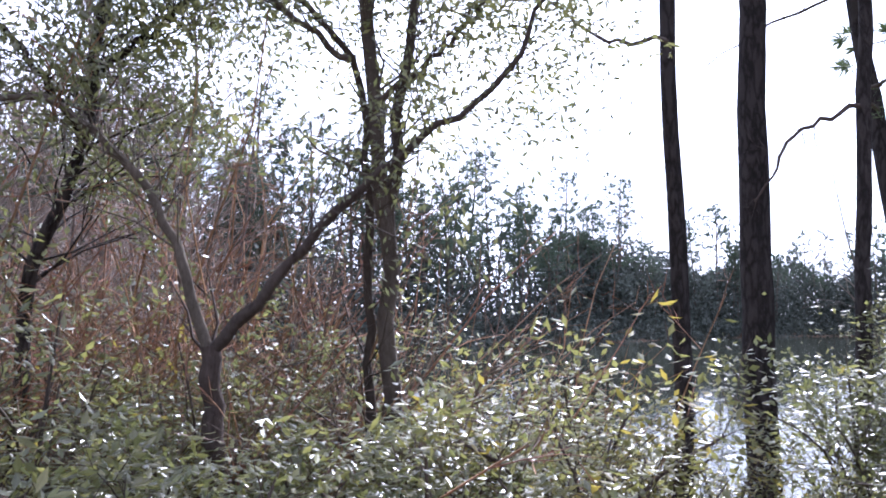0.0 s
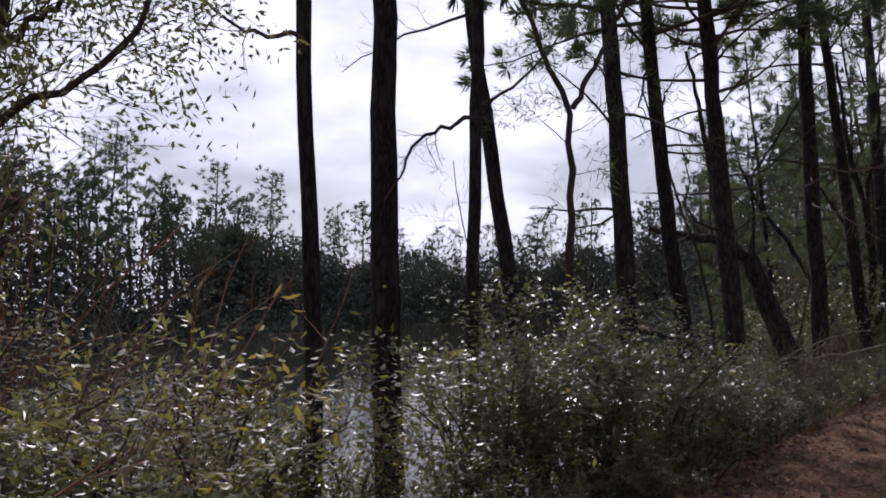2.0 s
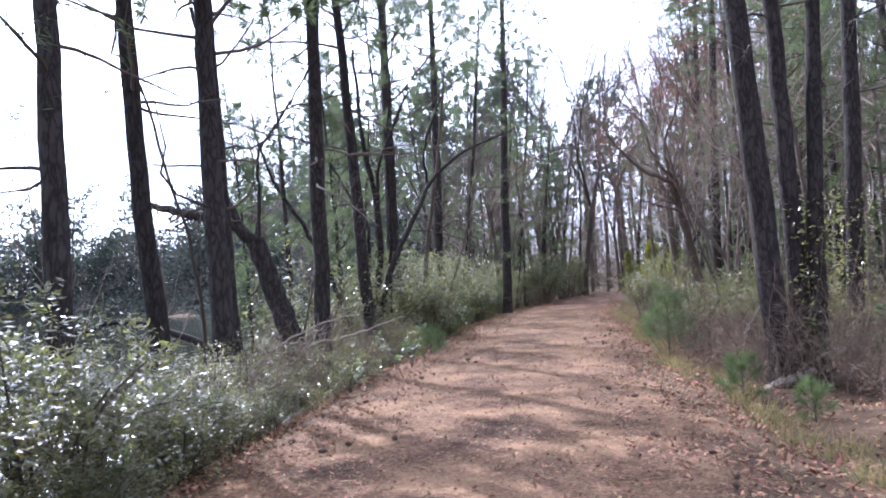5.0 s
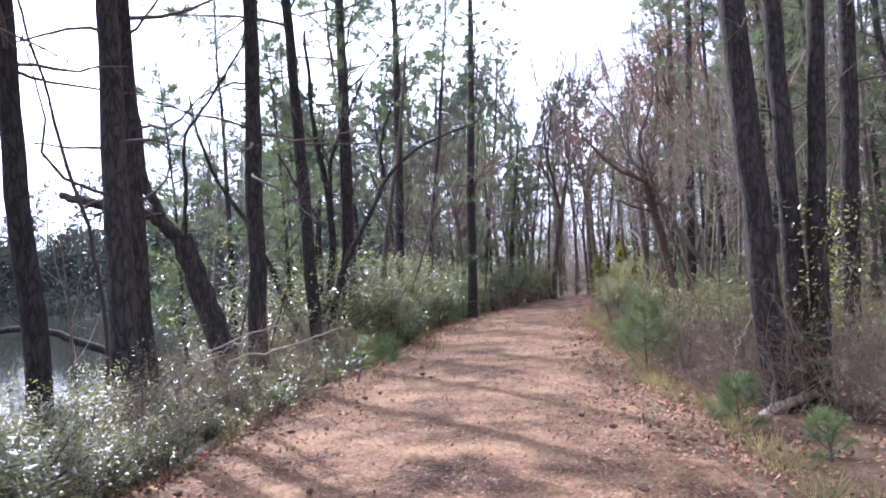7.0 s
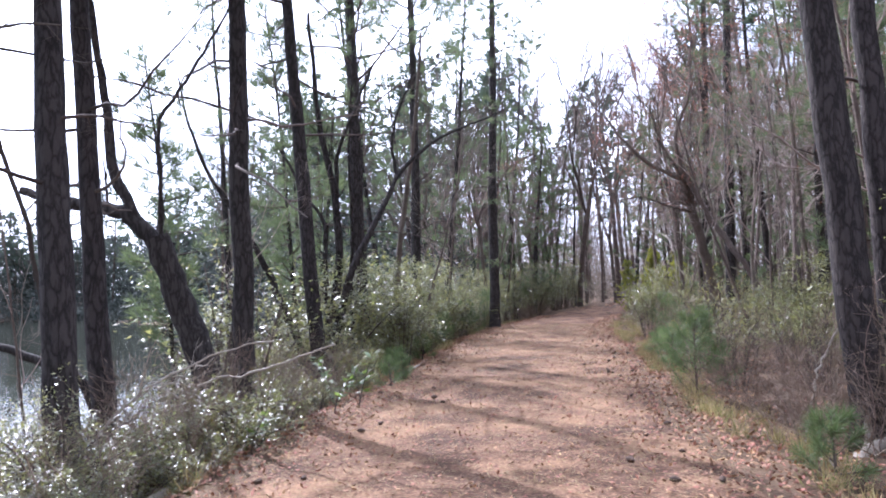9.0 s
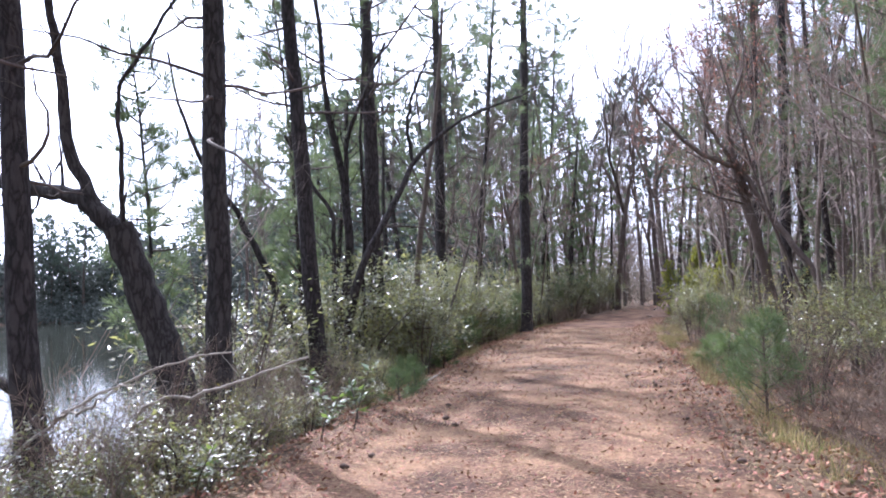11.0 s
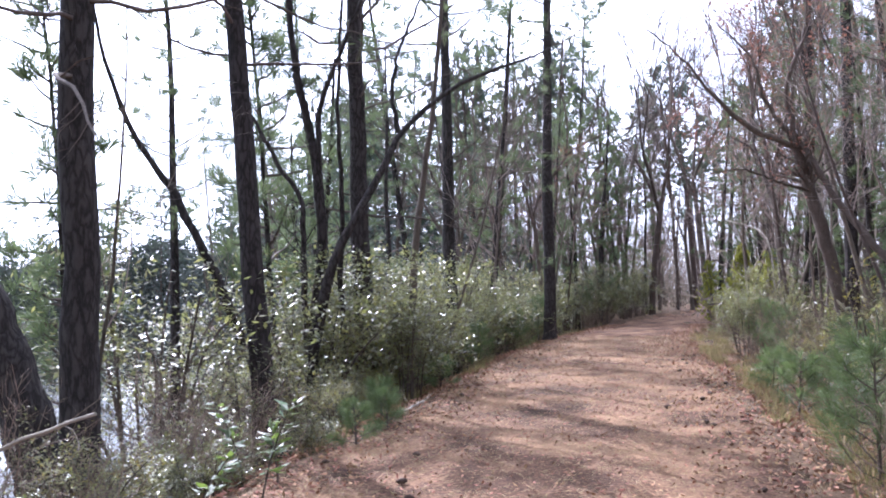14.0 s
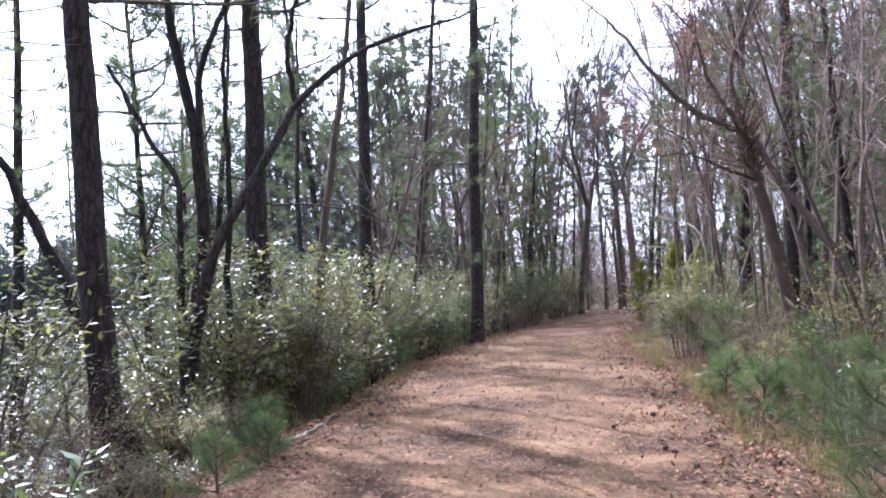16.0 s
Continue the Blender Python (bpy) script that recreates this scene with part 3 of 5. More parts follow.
def far_pine(seed, height=16.0):
    """A pine seen over the water: bare stem below, clumped top."""
    rng = np.random.default_rng(seed)
    tree = thing("far_pine", "tall pine with a ragged dark green crown by the water", "tree", "pines round the pond")
    g = Geo()
    stem = grow(rng, (0, 0, -0.4), (0, 0, 1), height, 9, 0.03, 0.03)
    g.tube(stem, np.linspace(0.2, 0.05, 9), 6)
    low = rng.uniform(0.35, 0.6)
    green = Geo()
    cs, ws = [], []
    for b in range(30):
        s = low + (0.99 - low) * b / 30
        p, d = on(stem, s)
        a = b * 2.4 + rng.uniform(-0.5, 0.5)
        l = height * 0.2 * (1.15 - ((s - low) / (1 - low)) * 0.8) * rng.uniform(0.4, 1.2)
        q = grow(rng, p, (math.cos(a), math.sin(a), 0.2), l, 4, 0.15, 0.1)
        g.tube(q, np.linspace(0.045, 0.015, 4), 3)
        for f in (0.45, 0.7, 0.85, 1.0):
            e, w = on(q, f)
            cs.append(e + rng.normal(0, 0.2, 3))
            ws.append(w + [0, 0, 0.5])
    tufts(green, rng, np.array(cs), np.array(ws), 16, 0.55, 0.085, 0.9)
    part("trunk", g, BROWN_BARK, tree)
    part("crown", green, HAZED_NEEDLE, tree)
    return tree


def mid_pine(seed, height=13.0, low=0.25, thick=1.0):
    """A pine a little way into the woods, with needles low on the stem."""
    rng = np.random.default_rng(seed)
    tree = thing("woodland_pine", "woodland pine with soft grey-green boughs", "tree", "pines in the woods")
    g, green = Geo(), Geo()
    stem = grow(rng, (0, 0, -0.3), (0, 0, 1), height, 12, 0.03, 0.03)
    g.tube(stem, np.linspace(0.13, 0.03, 12) * thick, 8)
    part("trunk", g, PINE_BARK, tree)
    wood, cs, ws = Geo(), [], []
    for b in range(44):
        s = low + (0.99 - low) * b / 44
        p, d = on(stem, s)
        a = b * 2.4 + rng.uniform(-0.5, 0.5)
        l = height * 0.17 * (1.15 - s * 0.8) * rng.uniform(0.35, 1.25)
        q = grow(rng, p, (math.cos(a), math.sin(a), 0.15), l, 5, 0.16, 0.08)
        wood.tube(q, np.linspace(0.025, 0.008, 5), 3)
        for f in (0.4, 0.6, 0.75, 0.9, 1.0):
            e, w = on(q, f)
            cs.append(e + rng.normal(0, 0.1, 3))
            ws.append(w + [0, 0, 0.45])
    tufts(green, rng, np.array(cs), np.array(ws), 34, 0.27, 0.012, 0.8)
    part("crown_wood", wood, BROWN_BARK, tree)
    part("crown", green, NEEDLE, tree)
    return tree


def far_bare(seed, height=12.0):
    """A leafless tree deep in the woods: stem and a haze of twigs."""
    rng = np.random.default_rng(seed)
    tree = thing("far_bare_tree", "slim leafless tree deep in the woods", "tree", "bare trees deep in the woods")
    g = Geo()
    stem = grow(rng, (0, 0, -0.3), (rng.normal(0, 0.06), rng.normal(0, 0.06), 1), height, 10, 0.05, 0.02)
    g.tube(stem, np.linspace(rng.uniform(0.06, 0.12), 0.02, 10), 6)
    part("trunk", g, GREY_BARK, tree)
    h, ends = Geo(), []
    for b in range(22):
        s = rng.uniform(0.18, 0.98)
        p, d = on(stem, s)
        q = grow(rng, p, aside(rng, d, rng.uniform(0.4, 0.9)), height * 0.3 * (1.15 - s), 5, 0.15, 0.06)
        h.tube(q, np.linspace(0.025, 0.008, 5), 3)
        c = np.array([on(q, f)[0] for f in rng.uniform(0.1, 1, 34)])
        w = np.array([unit(q[-1] - q[0])] * 34)
        d2 = unit(w + rng.normal(0, 0.6, c.shape)) * rng.uniform(0.4, 1.2, (34, 1))
        h.blades(c, d2, unit(np.cross(d2, rng.normal(0, 1, c.shape))) * 0.013)
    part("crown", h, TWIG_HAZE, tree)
    return tree


def limb_tree(name, label, limbs, bark, seed, twig=5, reach=0.7, leaves=0, mat=None, leaf=0.075, group="crooked trees on the bank", slim=0.17):
    """A tree whose stems and limbs run through given places. limbs: (line, thickness below, above, leafy from)."""
    rng = np.random.default_rng(seed)
    foot = np.array(limbs[0][0][0], float)
    foot[2] = min(foot[2], float(land(foot[0], foot[1])))
    tree = thing(name, label, "tree", group)
    tree.location = foot
    ends = []
    for k, (line, d0, d1, leafy) in enumerate(limbs):
        line = [np.array(p, float) - foot for p in line]
        if k == 0 or leafy < 0:
            line = [np.array([line[0][0], line[0][1], -0.15])] + line
        q = smooth_line(line, 24)
        q[1:-1] += rng.normal(0, 0.012, (22, 3))
        g = Geo()
        r = np.linspace(d0, d1, 24) / 2 * (1 + rng.normal(0, 0.04, 24))
        if k == 0:
            r[:3] *= (1.4, 1.2, 1.08)
        g.tube(q, r, 9)
        mine = []
        twigs(g, rng, q, max(0.006, d1 * 0.3), 3 if leafy > 0.85 else twig, reach, 3, 0.24, 0.06, max(0.15, leafy), 4, mine)
        ends += mine if leafy >= 0 else []
        part("trunk" if k == 0 or leafy < 0 else "limb", g, bark, tree)
    if leaves and ends:
        g = Geo()
        c = np.repeat(np.array([e[0] for e in ends]), leaves, 0)
        w = np.repeat(np.array([e[1] for e in ends]), leaves, 0)
        c = c + rng.normal(0, 0.075, c.shape)
        d = unit(w * 0.4 + rng.normal(0, 0.7, c.shape) + [0, 0, -0.25]) * leaf * rng.uniform(0.7, 1.2, (len(c), 1))
        g.blades(c, d, unit(np.cross(d, rng.normal(0, 1, c.shape))) * leaf * slim, 0.2)
        part("foliage", g, mat, tree)
    return tree


def broadleaf_seedling(seed, height=0.6, leaf=0.13, n=26):
    rng = np.random.default_rng(seed)
    plant_ = thing("magnolia_seedling", "small broad-leaved evergreen seedling with shining green leaves", "seedling", "broad-leaved seedlings")
    w = Geo()
    q = grow(rng, (0, 0, -0.05), (0.1, 0.1, 1), height, 6, 0.12, 0.05)
    w.tube(q, np.linspace(0.01, 0.004, 6), 5)
    part("stem", w, BROWN_BARK, plant_)
    g = Geo()
    c = np.array([on(q, f)[0] for f in rng.uniform(0.3, 1, n)])
    d = unit(rng.normal(0, 1, (n, 3)) * [1, 1, 0.35] + [0, 0, 0.15]) * leaf * rng.uniform(0.7, 1.2, (n, 1))
    sd = unit(np.cross(d, rng.normal(0, 0.3, (n, 3)) + [0, 0, 1])) * leaf * 0.2
    g.blades(c, d, sd, 0.25)
    part("foliage", g, WAXY_LEAF, plant_)
    return plant_


def put(ob, x, y, turn=0.0, size=1.0, dz=0.0):
    """Stand a thing on the ground."""
    ob.location = (x, y, float(land(x, y)) + dz)
    ob.rotation_euler = (0, 0, turn)
    ob.scale = (size, size, size)
    return ob


def again(ob, x, y, turn=0.0, size=1.0, dz=0.0):
    c = copy_thing(ob, Matrix.Identity(4))
    return put(c, x, y, turn, size, dz)


# ---- pines by the trail: foot, lean a metre, thickness, height ----
PINES = [
    (-4.436, 3.815, (-0.005, -0.002), 0.14, 13), (-5.152, 5.362, (0.008, -0.003), 0.30, 12.5),
    (-4.538, 5.794, (0.026, 0.013), 0.14, 13.5), (-5.074, 7.728, (-0.121, -0.043), 0.21, 14),
    (-4.264, 8.593, (-0.035, -0.018), 0.26, 11.2), (-4.575, 10.875, (-0.049, -0.052), 0.26, 11.3),
    (-4.2, 11.9, (-0.06, 0.03), 0.32, 11.4), (-4.648, 13.298, (-0.064, 0.013), 0.27, 11.3),
    (-4.02, 15.494, (0.008, -0.029), 0.31, 13.5), (-3.818, 18.511, (-0.068, -0.015), 0.28, 12.5),
    (-4.339, 23.737, (-0.012, -0.016), 0.40, 12.0), (-1.96, 35.26, (0.022, -0.011), 0.40, 15),
    (-3.776, 28.99, (-0.008, -0.002), 0.34, 13.5), (3.323, 13.69, (-0.063, 0.016), 0.37, 17),
    (3.731, 13.84, (-0.025, 0.021), 0.27, 16), (3.847, 13.676, (0.05, 0.033), 0.24, 15),
    (5.402, 16.663, (0.03, -0.007), 0.30, 17), (6.529, 37.478, (0.023, -0.006), 0.33, 17),
    (5.915, 31.097, (0.03, 0.002), 0.33, 17),
]
stand = []
for k, (x, y, lean, dia, height) in enumerate(PINES):
    stand.append(pine_tree(x, y, lean, dia, height, 100 + k, stubs=0 if k < 2 else 2 if k < 4 else 7, low=4.2 if k < 4 else 2.6))

def pond_limb(line, d0, d1, seed):
    """A crooked bare limb of a pine over the pond."""
    rng = np.random.default_rng(seed)
    g = Geo()
    q = smooth_line(line, 16)
    q[1:-1] += rng.normal(0, 0.012, (14, 3))
    g.tube(q, np.linspace(d0, d1, 16) / 2, 6)
    twigs(g, rng, q, 0.008, 9, 0.55, 3, 0.3, 0.03, 0.25)
    return g


for tree, line, d0, d1 in ((stand[2], [(-4.45, 5.84, 3.3), (-4.6, 5.5, 3.15), (-4.72, 5.35, 3.1), (-4.85, 5.25, 2.7), (-5.0, 5.2, 2.5)], 0.05, 0.015),
                           (stand[0], [(-4.45, 3.8, 3.55), (-4.58, 3.59, 3.57), (-4.73, 3.49, 3.57), (-4.93, 3.33, 3.8), (-5.3, 3.0, 4.2)], 0.04, 0.012),
                           (stand[3], [(-5.5, 7.55, 3.7), (-5.48, 7.09, 3.79), (-5.03, 7.24, 3.98), (-4.63, 7.38, 4.26), (-4.2, 7.5, 4.9)], 0.05, 0.02)):
    base = np.array(tree.location)
    part("limb", pond_limb([np.array(p) - base for p in line], d0, d1, 77), BROWN_BARK, tree, "crooked bare limb")

# ---- planting ----
rs = np.random.default_rng(11)
BEDS = {}


def bed(name, makers):
    """Kinds to plant from: each is built when first needed, then copied."""
    BEDS[name] = [makers, [None] * len(makers)]


def plant(name, k, x, y, size=1.0, dz=0.0):
    makers, made = BEDS[name]
    turn = rs.uniform(0, 6.28)
    if made[k] is None:
        made[k] = put(makers[k](), x, y, turn, size, dz)
        return made[k]
    return again(made[k], x, y, turn, size, dz)


bed("shrub", [
    lambda: shrub(1, 1.25, 2.3, 4800, leaf=0.08, mat=GLOSSY_LEAF, second=OLIVE_LEAF),
    lambda: shrub(2, 1.1, 2.0, 4400, leaf=0.07, mat=GLOSSY_LEAF, second=YELLOW_LEAF, share=0.05),
    lambda: shrub(3, 1.35, 2.6, 4800, leaf=0.082, mat=OLIVE_LEAF, second=GLOSSY_LEAF, share=0.5, label="tall evergreen shrub with olive green leaves"),
    lambda: shrub(4, 0.95, 1.25, 4600, leaf=0.062, mat=GLOSSY_LEAF, second=OLIVE_LEAF, share=0.3, label="low evergreen bush with glossy dark leaves"),
    lambda: shrub(5, 1.0, 1.6, 2600, mat=OLIVE_LEAF, second=YELLOW_LEAF, share=0.16, leaf=0.062, label="open bush with yellow-green leaves"),
    lambda: shrub(6, 1.3, 2.4, 2600, leaf=0.07, mat=GLOSSY_LEAF, second=OLIVE_LEAF, share=0.4, stems=12, label="thin straggling evergreen shrub with many bare stems"),
    lambda: shrub(8, 1.2, 2.6, 1000, leaf=0.055, mat=YELLOW_LEAF, second=OLIVE_LEAF, share=0.4, stems=8, label="thin sapling with sparse yellow winter leaves"),
    lambda: shrub(9, 1.0, 1.15, 2300, leaf=0.08, mat=GLOSSY_LEAF, second=OLIVE_LEAF, share=0.3, stems=11, label="low spreading bush with glossy green leaves"),
    lambda: shrub(10, 1.45, 2.5, 4600, leaf=0.088, mat=GLOSSY_LEAF, second=OLIVE_LEAF, share=0.4, stems=13, hollow=0.12, label="broad evergreen bush with shining dark green leaves"),
])
bed("bare", [lambda: bare_tree(60, 9, 0.12), lambda: bare_tree(61, 11, 0.16, 11), lambda: bare_tree(62, 7, 0.07, 8), lambda: bare_tree(63, 10, 0.12, 10, buds=1, label="slender leafless maple with reddish buds"),
             lambda: bare_tree(64, 8, 0.08, 8, clump=3, label="clump of slim leafless stems"), lambda: bare_tree(65, 13, 0.24, 12, 0.9, bark=BROWN_BARK, label="large leafless tree with spreading limbs")])
bed("fork", [lambda: fork_tree(500, 17, 0.34), lambda: fork_tree(501, 13, 0.2, 0.3, 4, 0.36), lambda: fork_tree(502, 15, 0.22, 0.4, 4, 0.4, BROWN_BARK),
             lambda: fork_tree(503, 12, 0.17, 0.38, 4, 0.42, BROWN_BARK, 3, "leafless maple with reddish brown buds")])
bed("farbare", [lambda k=k: far_bare(300 + k, 9 + 1.3 * k) for k in range(5)])
bed("farpine", [lambda k=k: far_pine(80 + k, 15 + 1.2 * k) for k in range(5)])
bed("midpine", [lambda: mid_pine(90, 13, 0.25), lambda: mid_pine(91, 10, 0.12), lambda: mid_pine(92, 15, 0.4), lambda: mid_pine(93, 8.0, 0.3, 0.42)])
bed("thicket", [lambda: thicket(70), lambda: thicket(71, 1.4, 2.6, 30), lambda: thicket(72, 0.9, 1.3, 22),
                lambda: thicket(73, 1.4, 2.6, 34, "leafless tangle of reddish brown twigs", RED_TWIG)])
bed("sapling", [lambda: pine_sapling(200, 1.35, boughs=20), lambda: pine_sapling(201, 0.6, boughs=10, needle=0.16), lambda: pine_sapling(202, 1.9, boughs=22)])
bed("seedling", [lambda: broadleaf_seedling(220), lambda: broadleaf_seedling(221, 0.9, 0.15, 34)])
bed("cedar", [lambda: cedar(210, 2.8), lambda: cedar(211, 3.6)])

# bushes where the pond shows
for x, y, k, size in ((-2.7, -0.7, 3, 1.0), (-2.75, 0.3, 3, 0.95), (-3.0, 1.2, 3, 1.0), (-3.7, 0.2, 1, 0.8), (-4.0, 1.5, 3, 1.1), (-3.3, 2.1, 4, 0.95),
                      (-4.3, 2.5, 4, 1.4), (-5.2, 3.2, 4, 1.5), (-4.9, 0.6, 0, 0.8), (-5.4, 1.8, 5, 1.0), (-3.3, 4.2, 4, 0.7), (-6.0, 5.2, 4, 1.2),
                      (-3.9, -1.3, 1, 0.85), (-5.2, -0.9, 2, 0.85), (-3.0, -2.2, 1, 0.8), (-4.7, 4.4, 4, 1.15), (-6.2, 2.6, 5, 1.0), (-6.3, 3.0, 4, 1.5),
                      (-5.9, 1.2, 5, 1.1), (-4.3, -0.4, 5, 0.9), (-6.4, 0.2, 2, 0.9), (-4.5, 0.5, 6, 0.75), (-5.0, 1.5, 6, 0.8), (-4.4, -0.3, 6, 0.7), (-4.5, 2.2, 6, 0.7), (-5.4, 4.0, 6, 0.8), (-4.0, 3.3, 6, 0.65)):
    plant("shrub", k, x, y, size)
# the high hedge
for x, y, k, size in ((-3.5, 5.0, 0, 0.9), (-3.3, 5.9, 1, 1.0), (-4.1, 6.2, 2, 0.9), (-3.2, 6.9, 0, 0.9), (-3.7, 7.8, 5, 0.75), (-3.3, 8.6, 5, 0.6), (-4.4, 9.3, 5, 0.65),
                      (-3.5, 9.8, 5, 0.5), (-5.2, 10.4, 5, 0.75), (-3.6, 10.8, 5, 0.6), (-4.9, 6.8, 5, 1.0), (-5.6, 8.2, 5, 0.8), (-4.2, 5.5, 5, 0.9),
                      (-2.9, 8.0, 3, 0.7), (-3.0, 9.2, 3, 0.6), (-2.9, 10.2, 3, 0.45), (-4.1, 11.3, 5, 0.55), (-5.3, 11.8, 5, 0.7), (-5.0, 12.9, 5, 0.7), (-5.4, 9.6, 5, 0.8), (-5.2, 23.0, 4, 1.7), (-4.9, 26.0, 4, 1.6), (-5.2, 18.3, 5, 1.5)):
    plant("shrub", k, x, y, size)
# low growth at the trail's edge hides the stems
for k in range(11):
    plant("shrub", 3, -2.75 - 0.25 * rs.random(), 2.6 + 0.42 * k, 0.42 + 0.16 * rs.random(), -0.05)
for k in range(6):
    plant("thicket", (2, 0)[k % 2], -3.2 - 1.2 * rs.random(), 7.2 + 1.8 * k, 0.5 + 0.3 * rs.random(), -0.05)
for k in range(20):
    plant("shrub", 7, -2.95 - 1.6 * rs.random(), 7.0 + 0.5 * k, 0.52 + 0.25 * rs.random(), -0.05)
# lower growth further on, open enough to show the pines' feet
for k in range(34):
    y = 11.5 + 10 * k / 34 + rs.uniform(-0.3, 0.3)
    x = -2.75 - 3.0 * rs.random()
    plant("shrub", (7, 7, 5, 7, 4)[k % 5], x, y, (0.36 if x > -3.5 else 0.52) + 0.22 * rs.random())
for k in range(34):
    y = 21.0 + 19 * k / 34 + rs.uniform(-0.4, 0.4)
    u = -2.9 - 2.8 * rs.random()
    plant("shrub", (8, 4, 8, 2)[k % 4], float(centre(y)) + u, y, (0.75 if u > -3.6 else 1.0) + 0.3 * rs.random())
for k in range(18):
    y = 40 + 22 * k / 18
    plant("shrub", (2, 0, 5)[k % 3], float(centre(y)) - 3.0 - 4 * rs.random(), y, 1.0 + 0.5 * rs.random())
for k in range(8):
    y = 21 + 10 * k / 8
    plant("shrub", (5, 2)[k % 2], -6.3 - 0.8 * rs.random(), y, 0.9 + 0.4 * rs.random())
# the woods' side
for k in range(44):
    y = 16 + 42 * k / 44
    u = 3.3 + 6 * rs.random() ** 1.4
    if 12.3 < y < 15 and u < 4.5:
        u += 2
    plant("shrub", (2, 3, 5, 4, 2)[k % 5], float(centre(y)) + u, y, 0.45 + 0.4 * rs.random())

# bare trees of the woods
for k in range(54):
    if k % 2:
        y, u = rs.uniform(15, 70), rs.uniform(3.4, 17)
    else:
        y = rs.uniform(40, 72)
        u = -3.2 - rs.uniform(0, 1) * (3.4 if y < 46 else 20)
    plant("bare", int(rs.integers(0, 5)) if y < 48 else 5, float(centre(y)) + u, y, rs.uniform(0.75, 1.25))
for x, y, k, size in ((-6.2, -0.6, 4, 0.55), (-6.9, 0.6, 4, 0.6), (-7.6, -1.2, 3, 0.6), (-8.2, 0.7, 4, 0.7), (-9.5, -0.5, 1, 0.7), (-6.5, 1.4, 2, 0.6), (-10.5, -2.5, 3, 0.8), (-9.2, -2.6, 4, 0.7),
                      (-6.3, 9.6, 2, 0.8), (-6.4, 12.4, 2, 0.8), (-6.0, 14.2, 2, 0.7)):
    plant("bare", k, x, y, size)
for x, y, k, size in ((2.2, 58.5, 0, 1.12), (-1.6, 62.0, 2, 1.3), (5.2, 66.0, 1, 1.4), (-3.6, 54.0, 2, 1.1), (-5.0, 44.0, 1, 1.0), (-2.6, 41.0, 2, 0.9), (-4.6, 34.5, 1, 0.9), 
                      (6.6, 45.0, 3, 1.2), (5.2, 35.2, 3, 1.1), (9.6, 40.0, 2, 1.2), (8.0, 33.0, 1, 1.1), (4.6, 50.0, 2, 1.2), (8.6, 56.0, 0, 1.1), (-0.8, 74.0, 0, 1.4),
                      (-5.6, 38.0, 2, 0.95)):
    plant("fork", k, x, y, size)
for x, y, k, size in ((-3.6, 26.6, 2, 1.1), (-3.3, 33.0, 0, 1.0), (-5.0, 17.0, 2, 0.8), (5.6, 22.6, 3, 1.0), (6.0, 28.5, 3, 1.1), (4.9, 33.5, 3, 1.0), (5.2, 19.2, 2, 1.0), (4.6, 22.8, 2, 1.1), (5.0, 24.4, 0, 0.9), (4.9, 29.4, 4, 1.0), (4.4, 31.5, 2, 1.2), (-3.4, 37.0, 1, 0.9), (-2.6, 40.5, 3, 0.9), (-3.8, 43.0, 1, 1.0), (-1.4, 47.0, 0, 1.0), (6.8, 19.6, 0, 0.9), (7.4, 24.0, 3, 1.0), (6.4, 26.6, 1, 0.9), (8.2, 30.6, 3, 1.0), (5.6, 38.0, 0, 0.9), (6.4, 41.0, 3, 0.9), (-5.9, 21.6, 2, 1.0), (5.0, 21.2, 3, 0.95), (5.5, 27.4, 3, 1.0), (6.2, 33.0, 1, 0.9), (7.0, 38.4, 3, 1.0), (5.6, 17.8, 1, 0.8), (7.6, 21.4, 1, 1.0)):
    plant("bare", k, x, y, size)
for k in range(130):
    y = rs.uniform(34, 105)
    c = float(centre(y))
    u = rs.uniform(-26, 30)
    if abs(u) < 3.2 or (u < -6 and y < 55):
        u = 4 + rs.uniform(0, 22)
    plant("farbare", int(rs.integers(0, 5)), c + u, y, rs.uniform(0.8, 1.25) * (1 + 0.006 * max(0, y - 34)))
for k in range(26):
    plant("farbare", int(rs.integers(0, 5)), rs.uniform(9, 28), rs.uniform(6, 40), rs.uniform(0.7, 1.1))
for k in range(46):
    a = radians(rs.uniform(-118, -84))
    r = rs.uniform(11, 40)
    plant("farbare", int(rs.integers(0, 5)), r * math.sin(a), r * math.cos(a), rs.uniform(0.6, 1.0))

